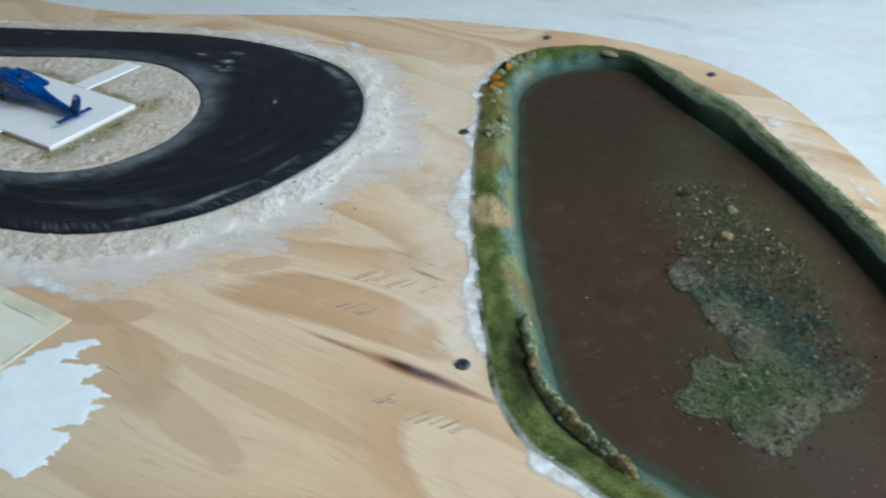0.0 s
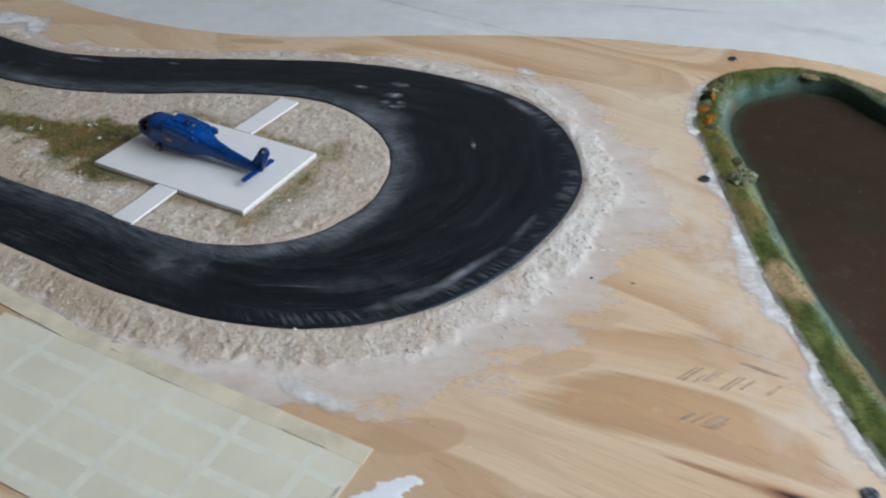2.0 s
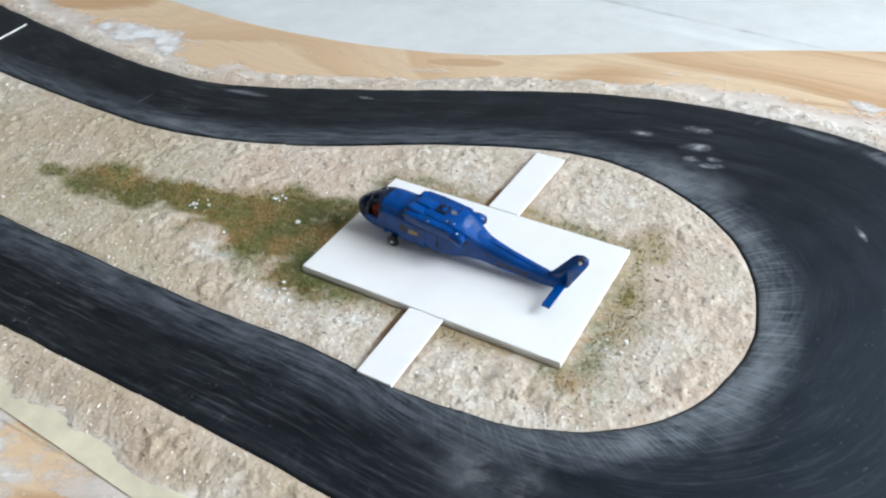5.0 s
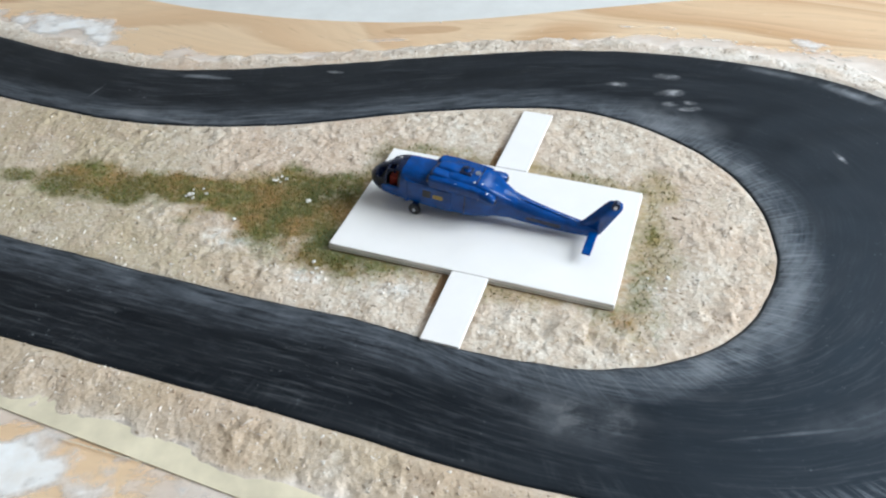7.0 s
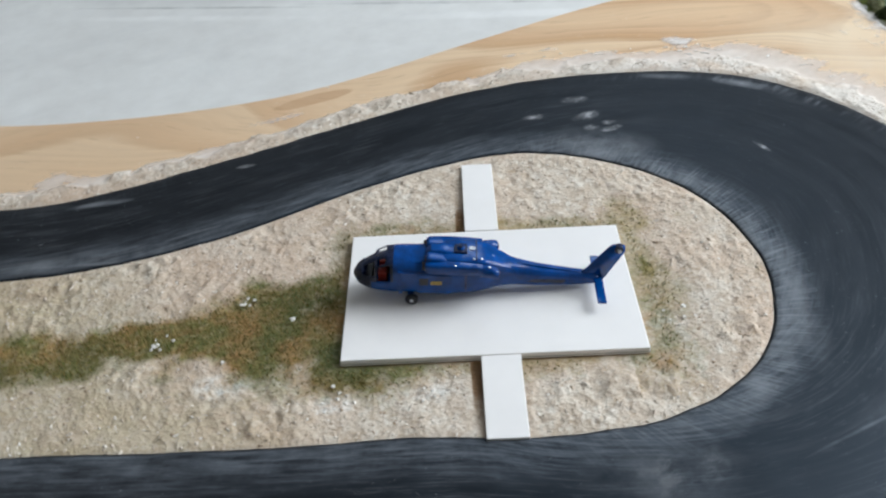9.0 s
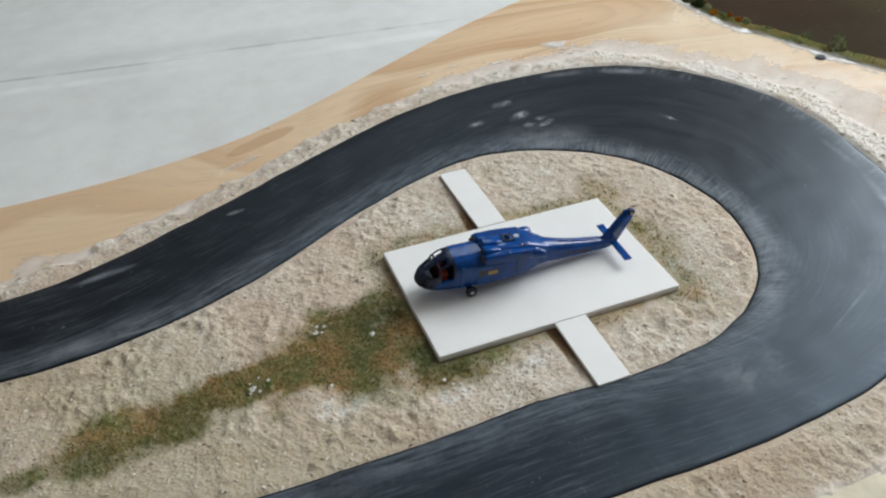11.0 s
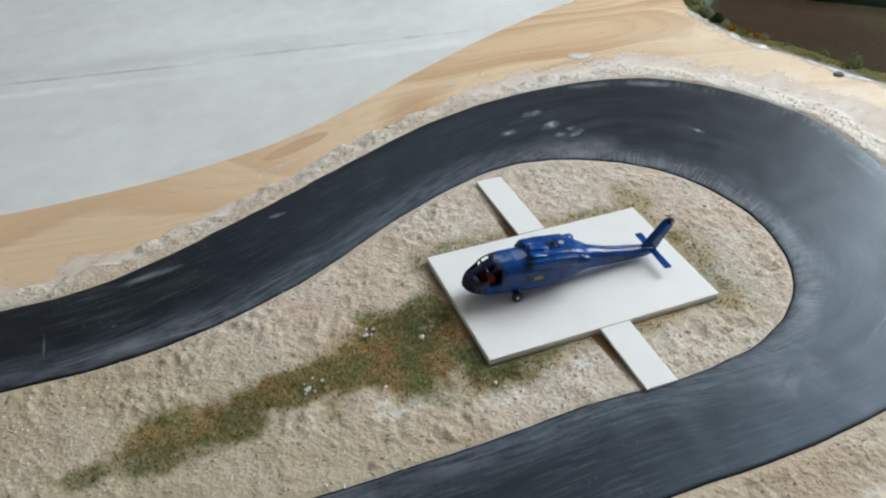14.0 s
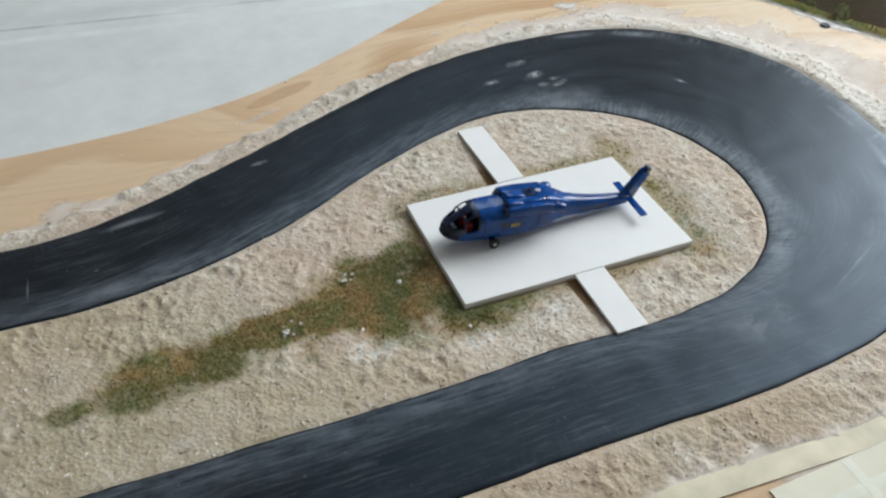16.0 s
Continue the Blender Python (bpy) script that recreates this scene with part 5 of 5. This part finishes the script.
        made.data.set_sharp_from_angle(angle=radians(32))
        return made

    loft("engine_cowling", [(0.0300, 0, 0.0174, 0.0058, 0.0022), (0.0325, 0, 0.0182, 0.0063, 0.0030), (0.040, 0, 0.0183, 0.0066, 0.0031), (0.0480, 0, 0.0181, 0.0066, 0.0030), (0.0525, 0, 0.0176, 0.0065, 0.0027), (0.0550, 0, 0.0167, 0.0057, 0.0023), (0.0625, 0, 0.0140, 0.0036, 0.0012)], BLUE, "", 28, 0.40)
    loft("cabin_roof", [(0.0130, 0, 0.0168, 0.0040, 0.0008), (0.0175, 0, 0.0174, 0.0054, 0.0012), (0.0240, 0, 0.0178, 0.0060, 0.0016), (0.0300, 0, 0.0182, 0.0060, 0.0020), (0.0325, 0, 0.0182, 0.0052, 0.0018)], BLUE, "", 24, 0.66)
    loft("mast_fairing", [(0.0285, 0, 0.0192, 0.0018, 0.0012), (0.0305, 0, 0.0202, 0.0026, 0.0020), (0.0350, 0, 0.0206, 0.0028, 0.0021), (0.0385, 0, 0.0202, 0.0026, 0.0016), (0.0440, 0, 0.0196, 0.0022, 0.0010)], BLUE, "", 20, 0.5)
    for y in (-0.0044, 0.0044):
        loft("intake_housing", [(0.0288, y, 0.0194, 0.0021, 0.0020), (0.0296, y, 0.0196, 0.0024, 0.0023), (0.0345, y, 0.0194, 0.0024, 0.0022), (0.0380, y, 0.0186, 0.0021, 0.0016)], BLUE, "", 18, 0.45)
        loft("intake_grille", [(0.0283, y, 0.0194, 0.0015, 0.0014), (0.0290, y, 0.0194, 0.0016, 0.0015)], BLACK, "black intake opening", 14, 0.7)
    part("mast_plate", box(0.0395, 0.0445, -0.0026, 0.0026, 0.0204, 0.0220, 0.0003), BLUE_DARK, root)
    part("panel_seam", box(0.0478, 0.0483, -0.0058, 0.0058, 0.0196, 0.0212, 0.0001), BLUE_DARK, root)
    for y in (-0.0079, 0.0079):
        part("panel_seam", box(0.0440, 0.0444, *sorted((y * 0.98, y * 1.045)), 0.0070, 0.0150, 0.0001), BLUE_DARK, root)
        part("tail_panel", box(0.0620, 0.0830, *sorted((y * 0.40, y * 0.56)), 0.0086, 0.0104, 0.0003, Matrix.Translation((0.062, 0, 0.0095)) @ Matrix.Rotation(radians(2.6), 4, "Y") @ Matrix.Rotation(radians(-3.0 if y > 0 else 3.0), 4, "Z") @ Matrix.Translation((-0.062, 0, -0.0095))), BLUE_DARK, root)
    part("tail_ridge", box(0.0560, 0.0900, -0.0007, 0.0007, 0.0100, 0.0134, 0.0003, Matrix.Translation((0.0560, 0, 0.0120)) @ Matrix.Rotation(radians(10.0), 4, "Y") @ Matrix.Translation((-0.0560, 0, -0.0083))), BLUE, root)
    for y in (-0.0066, 0.0066):
        loft("engine_pod", [(0.0285, y, 0.0180, 0.0020, 0.0019), (0.0298, y, 0.0180, 0.0027, 0.0023), (0.038, y, 0.0180, 0.0028, 0.0025), (0.0475, y, 0.0177, 0.0027, 0.0023), (0.0505, y * 1.08, 0.0175, 0.0023, 0.0020)], BLUE, "", 20, 0.38)
        loft("exhaust", [(0.0480, y * 1.02, 0.0168, 0.0018, 0.0017), (0.0505, y * 1.06, 0.0168, 0.0024, 0.0023), (0.0535, y * 1.14, 0.0167, 0.0026, 0.0024), (0.0558, y * 1.22, 0.0165, 0.0023, 0.0021), (0.0567, y * 1.25, 0.0164, 0.0017, 0.0015)], BLUE, "", 18, 0.85)
        loft("exhaust_mouth", [(0.0562, y * 1.25, 0.0164, 0.0012, 0.0011), (0.0571, y * 1.27, 0.0164, 0.0012, 0.0011)], BLACK, "black exhaust mouth", 14, 1.0)
        loft("exhaust_ring", [(0.0500, y * 1.055, 0.0168, 0.00236, 0.00226), (0.0502, y * 1.058, 0.0168, 0.0024, 0.0023)], CHROME, "chipped bare metal ring", 16, 0.85)
        loft("air_intake", [(0.0274, y, 0.0180, 0.0015, 0.0015), (0.0290, y, 0.0180, 0.0018, 0.0018)], BLACK, "black air intake", 14, 1.0)
        part("door_step", box(0.0180, 0.0195, *sorted((y * 1.15, y * 1.275)), 0.0050, 0.0160, 0.0002), BLUE, root)
        part("door_rail", box(0.0180, 0.0440, *sorted((y * 1.12, y * 1.285)), 0.0150, 0.0157, 0.0002), BLUE, root)
        part("sliding_door", box(0.0255, 0.0385, *sorted((y * 1.15, y * 1.283)), 0.0054, 0.0148, 0.0003), BLUE, root)
        part("cabin_window", box(0.0262, 0.0298, *sorted((y * 1.17, y * 1.292)), 0.0096, 0.0132, 0.0002), BLACK, root, "black cabin window")
        part("door_mark", box(0.0306, 0.0350, *sorted((y * 1.18, y * 1.290)), 0.0100, 0.0119, 0.0001), YELLOW, root, "dull yellow door marking")
        b = bmesh.new()
        bmesh.ops.create_cone(b, cap_ends=True, segments=20, radius1=0.0026, radius2=0.0026, depth=0.0019)
        bmesh.ops.bevel(b, geom=[e for e in b.edges if len(e.link_faces) == 2 and e.calc_face_angle(0) > 1], offset=0.0005, segments=2, affect="EDGES")
        b.transform(Matrix.Translation((0.0232, y * 1.36, 0.0026)) @ Matrix.Rotation(radians(90), 4, "X"))
        wheel = part("wheel", b, BLACK, root, "small black wheel")
        b = bmesh.new()
        bmesh.ops.create_cone(b, cap_ends=True, segments=12, radius1=0.0008, radius2=0.0008, depth=0.0022)
        b.transform(Matrix.Translation((0.0232, y * 1.36, 0.0026)) @ Matrix.Rotation(radians(90), 4, "X"))
        part("hub", b, CHROME, wheel, "grey wheel hub")
        part("wheel_strut", box(0.0215, 0.0240, *sorted((y * 0.85, y * 1.26)), 0.0030, 0.0044, 0.0004), BLUE, root)
    b = bmesh.new()
    bmesh.ops.create_cone(b, cap_ends=True, segments=24, radius1=0.0016, radius2=0.0013, depth=0.0010)
    b.transform(Matrix.Translation((0.0420, 0, 0.0223)))
    hub = part("rotor_mast", b, BLUE, root)
    b = bmesh.new()
    bmesh.ops.create_cone(b, cap_ends=True, segments=16, radius1=0.0010, radius2=0.0010, depth=0.0012)
    b.transform(Matrix.Translation((0.0420, 0, 0.0229)))
    part("mast_pin", b, BLUE_DARK, hub)
    b = bmesh.new()
    bmesh.ops.create_cone(b, cap_ends=True, segments=16, radius1=0.0012, radius2=0.0012, depth=0.0008)
    b.transform(Matrix.Translation((0.0465, 0.0006, 0.0211)))
    part("rivet", b, CHROME, root, "bare metal rivet")
    # chipped paint at the cowling's rear
    for x, y, z, s in ((0.0530, -0.0078, 0.0190, 0.0006), (0.0545, -0.0010, 0.0189, 0.0004), (0.0540, 0.0030, 0.0188, 0.0005), (0.0400, -0.0084, 0.0201, 0.0004), (0.0330, -0.0060, 0.0212, 0.0004), (0.0500, -0.0048, 0.0206, 0.0005), (0.0300, 0.0058, 0.0214, 0.0004), (0.0560, -0.0040, 0.0178, 0.0005), (0.0298, -0.0056, 0.0212, 0.0004), (0.0470, -0.0052, 0.0209, 0.0005)):
        b = bmesh.new()
        bmesh.ops.create_icosphere(b, subdivisions=1, radius=s)
        b.transform(Matrix.Translation((x, y, z)))
        part("paint_chip", b, CHROME, root, "chip of bare metal")
    # tail
    b = bmesh.new()
    prof = [(0.0870, 0.0090), (0.0945, 0.0064), (0.0985, 0.0076), (0.1050, 0.0222), (0.1046, 0.0250), (0.0998, 0.0250), (0.0980, 0.0228), (0.0912, 0.0125)]
    sides = [[b.verts.new((x, y, z)) for x, z in prof] for y in (-0.0009, 0.0009)]
    b.faces.new(sides[0]), b.faces.new(sides[1][::-1])
    for k in range(len(prof)):
        j = (k + 1) % len(prof)
        b.faces.new((sides[0][k], sides[0][j], sides[1][j], sides[1][k]))
    bmesh.ops.recalc_face_normals(b, faces=b.faces[:])
    bmesh.ops.bevel(b, geom=b.edges[:], offset=0.0004, segments=2, affect="EDGES")
    part("tail_fin", b, BLUE, root, "swept blue tail fin", True)
    part("stabilizer", box(0.0945, 0.0980, -0.0152, 0.0118, 0.0084, 0.0093, 0.0003), BLUE, root)
    b = bmesh.new()
    bmesh.ops.create_cone(b, cap_ends=True, segments=16, radius1=0.0018, radius2=0.0016, depth=0.0022)
    b.transform(Matrix.Translation((0.1024, -0.0006, 0.0238)) @ Matrix.Rotation(radians(90), 4, "X"))
    gear = part("tail_rotor_hub", b, BLUE_DARK, root)
    b = bmesh.new()
    bmesh.ops.create_cone(b, cap_ends=True, segments=12, radius1=0.0007, radius2=0.0007, depth=0.0010)
    b.transform(Matrix.Translation((0.1024, -0.0021, 0.0238)) @ Matrix.Rotation(radians(90), 4, "X"))
    part("hub_pin", b, CHROME, gear, "bare metal pin")


helicopter()


# ---- tape, paint and pencil on the bare wood ----
def tape_sheet():
    turn = Matrix.Rotation(radians(TURN), 4, "Z") @ Matrix.Translation((0.0040, 0.0090, 0))
    root = tagged(new("masking_tape_sheet"), "cream masking tape sheet with a pale grid of overlaps", "tape")
    root.matrix_world = turn
    part("sheet", box(-0.5135, -0.314, 0.0895, 0.1585, 0.0002, 0.0006, 0.0001), TAPE, root)
    for n in (0.0955, 0.1115, 0.1285, 0.1465):
        part("overlap", box(-0.5130, -0.3150, n - 0.0020, n + 0.0020, 0.0004, 0.00063), TAPE_LINE, root)
    for a in (-0.480, -0.4435, -0.4065, -0.369, -0.333):
        part("overlap", box(a - 0.0020, a + 0.0020, 0.0900, 0.1580, 0.0004, 0.00065), TAPE_LINE, root)
    strip = tagged(new("masking_tape_strip"), "long cream masking tape strip along the plaster", "tape")
    strip.matrix_world = turn
    part("strip", box(-0.470, -0.3135, 0.1584, 0.1672, 0.0002, 0.00066, 0.0001), TAPE_THIN, strip)
    m = Matrix.Translation((-0.47, 0.163, 0)) @ Matrix.Rotation(radians(-4.2), 4, "Z")
    part("strip", box(-0.24, 0.002, -0.0048, 0.0045, 0.0002, 0.0007, 0.0001, m), TAPE_THIN, strip)
    for a0, a1, n, t in ((-0.425, -0.405, 0.1586, 0.0003), (-0.352, -0.330, 0.1590, 0.0003), (-0.62, -0.59, 0.1665, 0.0003), (-0.45, -0.442, 0.1625, 0.0005)):
        bm = box(a0, a1, n - t / 2, n + t / 2, 0.0009, 0.00098, 0.0, turn)
        tagged(part("pencil_line", bm, PENCIL), "faint pencil line on the tape", "pencil line")
    for a, n0, n1 in ((-0.3155, 0.128, 0.146), (-0.3160, 0.094, 0.118), (-0.3185, 0.120, 0.124)):
        bm = box(a - 0.0004, a + 0.0004, n0, n1, 0.0009, 0.00098, 0.0, turn)
        tagged(part("pencil_line", bm, PENCIL), "smudged pencil mark at the edge of the tape", "pencil line")
    bm = box(-0.2745, -0.2640, 0.1530, 0.1535, 0.0001, 0.0003, 0.0, turn)
    tagged(part("pencil_line", bm, PENCIL), "short pencil dash on bare plywood", "pencil line")


tape_sheet()


def paint_patch():
    ring = smooth_line([(-0.2193, 0.2466), (-0.2051, 0.2641), (-0.1881, 0.2846), (-0.1641, 0.2908), (-0.1661, 0.2869), (-0.1742, 0.2761), (-0.1583, 0.2729), (-0.1603, 0.2685), (-0.1673, 0.2616), (-0.1554, 0.2603), (-0.1515, 0.2482), (-0.1606, 0.2384), (-0.1586, 0.2307), (-0.1698, 0.2141), (-0.1956, 0.2304)], 5, True)
    px, py = np.meshgrid(np.arange(-0.228, -0.145, 0.0008), np.arange(0.205, 0.302, 0.0008), indexing="ij")
    jx, jy = px + 0.0045 * relief(px * 0.2, py, 0.003, 91, 3), py + 0.0012 * relief(px, py, 0.006, 95, 3)
    within = inside(jx, jy, ring)
    d, _ = nearest(jx, jy, np.vstack([ring, ring[:1]]))
    z = np.where(within, 0.0003 + 0.00008 * np.clip(d / 0.002, 0, 1), 0.0001) + 0.00006 * relief(px * 0.3, py, 0.004, 97, 2)
    tagged(field("paint_patch", px, py, z, within | (d < 0.0012), PAINT), "spilled white paint patch with a ragged edge", "paint")


paint_patch()


# ---- screws ----
def screw():
    root = tagged(new("screw"), "dark cross-head screw sunk in the plywood", "screw", "screws in the board")
    bm = bmesh.new()
    bmesh.ops.create_cone(bm, cap_ends=True, segments=24, radius1=0.0036, radius2=0.0030, depth=0.0012)
    bm.transform(Matrix.Translation((0, 0, 0.0006)))
    part("head", bm, STEEL, root)
    bm = box(-0.0024, 0.0024, -0.0005, 0.0005, 0.0008, 0.00135)
    part("cross_slot", bm, BLACK, root)
    bm = box(-0.0005, 0.0005, -0.0024, 0.0024, 0.0008, 0.00132)
    part("cross_slot", bm, BLACK, root)
    return root


first = screw()
first.matrix_world = pose(0.0055, 0.2745, 0, 0, 0, 20)
for x, y, a in ((0.2005, 0.5859, 50), (0.0833, 0.6612, 10), (0.0102, 0.4954, 70)):
    copy_thing(first, pose(x, y, 0, 0, 0, a))


# ---- faded stamp on the plywood: unreadable, so plain bars ----
def stamp(x0, y0, x1, y1, tall, seed, keep=0.85):
    """A row of upright bars leaning over, from one end to the other, some worn away."""
    r = random.Random(seed)
    root = tagged(new("stamp_mark"), "faded unreadable grey ink stamp on the plywood", "stamp")
    root.matrix_world = pose(x0, y0, 0.0, 0, 0, math.degrees(math.atan2(y1 - y0, x1 - x0)))
    lean = Matrix.Shear("XY", 4, (0.0, 0.0))
    lean[0][1] = 0.75
    length, x = math.hypot(x1 - x0, y1 - y0), 0.0
    while x < length:
        wide = r.choice((0.0007, 0.0010, 0.0014))
        if r.random() < keep:
            low, high = r.choice((0.0, 0.0, 0.25)) * tall, r.choice((1.0, 1.0, 0.6)) * tall
            part("bar", box(x, x + wide, low, high, -0.0001, 0.00025, 0.0, lean), r.choice((STAMP, STAMP_PALE)), root)
        x += wide + r.choice((0.0009, 0.0013, 0.0030))


stamp(-0.0513, 0.3372, -0.0187, 0.3240, 0.0105, 1)
stamp(-0.0560, 0.3150, -0.0440, 0.3085, 0.0090, 5, 0.6)
stamp(-0.0340, 0.2525, -0.0270, 0.2490, 0.0085, 2, 0.7)
stamp(-0.0190, 0.2420, 0.0005, 0.2320, 0.0095, 3, 0.6)


# ---- single crumbs and stones ----
def pebble(x, y, z, s, seed, label, material=STONE):
    r = np.random.RandomState(seed)
    bm = bmesh.new()
    bmesh.ops.create_icosphere(bm, subdivisions=2, radius=s * 0.8)
    for v in bm.verts:
        v.co *= 0.35 + 0.7 * r.rand()
        v.co.z *= 0.6
    bm.transform(Matrix.Translation((x, y, z + 0.3 * s)))
    tagged(part("pebble", bm, material), label, "pebble")


for k, (x, y, z, s) in enumerate(((-0.3630, 0.5599, 0.0022, 0.0018), (-0.2341, 0.4804, 0.003, 0.0016), (-0.3942, 0.5532, 0.003, 0.0013), (-0.2719, 0.7224, 0.0, 0.0012))):
    pebble(x, y, z, s, k, "small white stone crumb on the ground")
for k, (x, y) in enumerate(((-0.0549, 0.4022), (-0.0751, 0.4076))):
    pebble(x, y, 0.0, 0.0010, 50 + k, "tiny dark crumb on the plywood", BLACK)
pebble(0.1843, 0.3955, WATER_Z + 0.001, 0.0014, 60, "tiny white crumb on the pond weed")
r = random.Random(21)
for k, (cx, cy, spread, count) in enumerate(((-0.3752, 0.5801, 0.0040, 7), (-0.4124, 0.5775, 0.0050, 9), (-0.3671, 0.5150, 0.0075, 8), (-0.3380, 0.5010, 0.0060, 5), (-0.4300, 0.5660, 0.0080, 5), (-0.2400, 0.4760, 0.0080, 6))):
    for j in range(count):
        pebble(cx + r.gauss(0, spread * 0.6), cy + r.gauss(0, spread * 0.4), 0.0011, r.uniform(0.0005, 0.0013), 100 + 10 * k + j, "crumb of white plaster on the mossy ground", PLASTER)
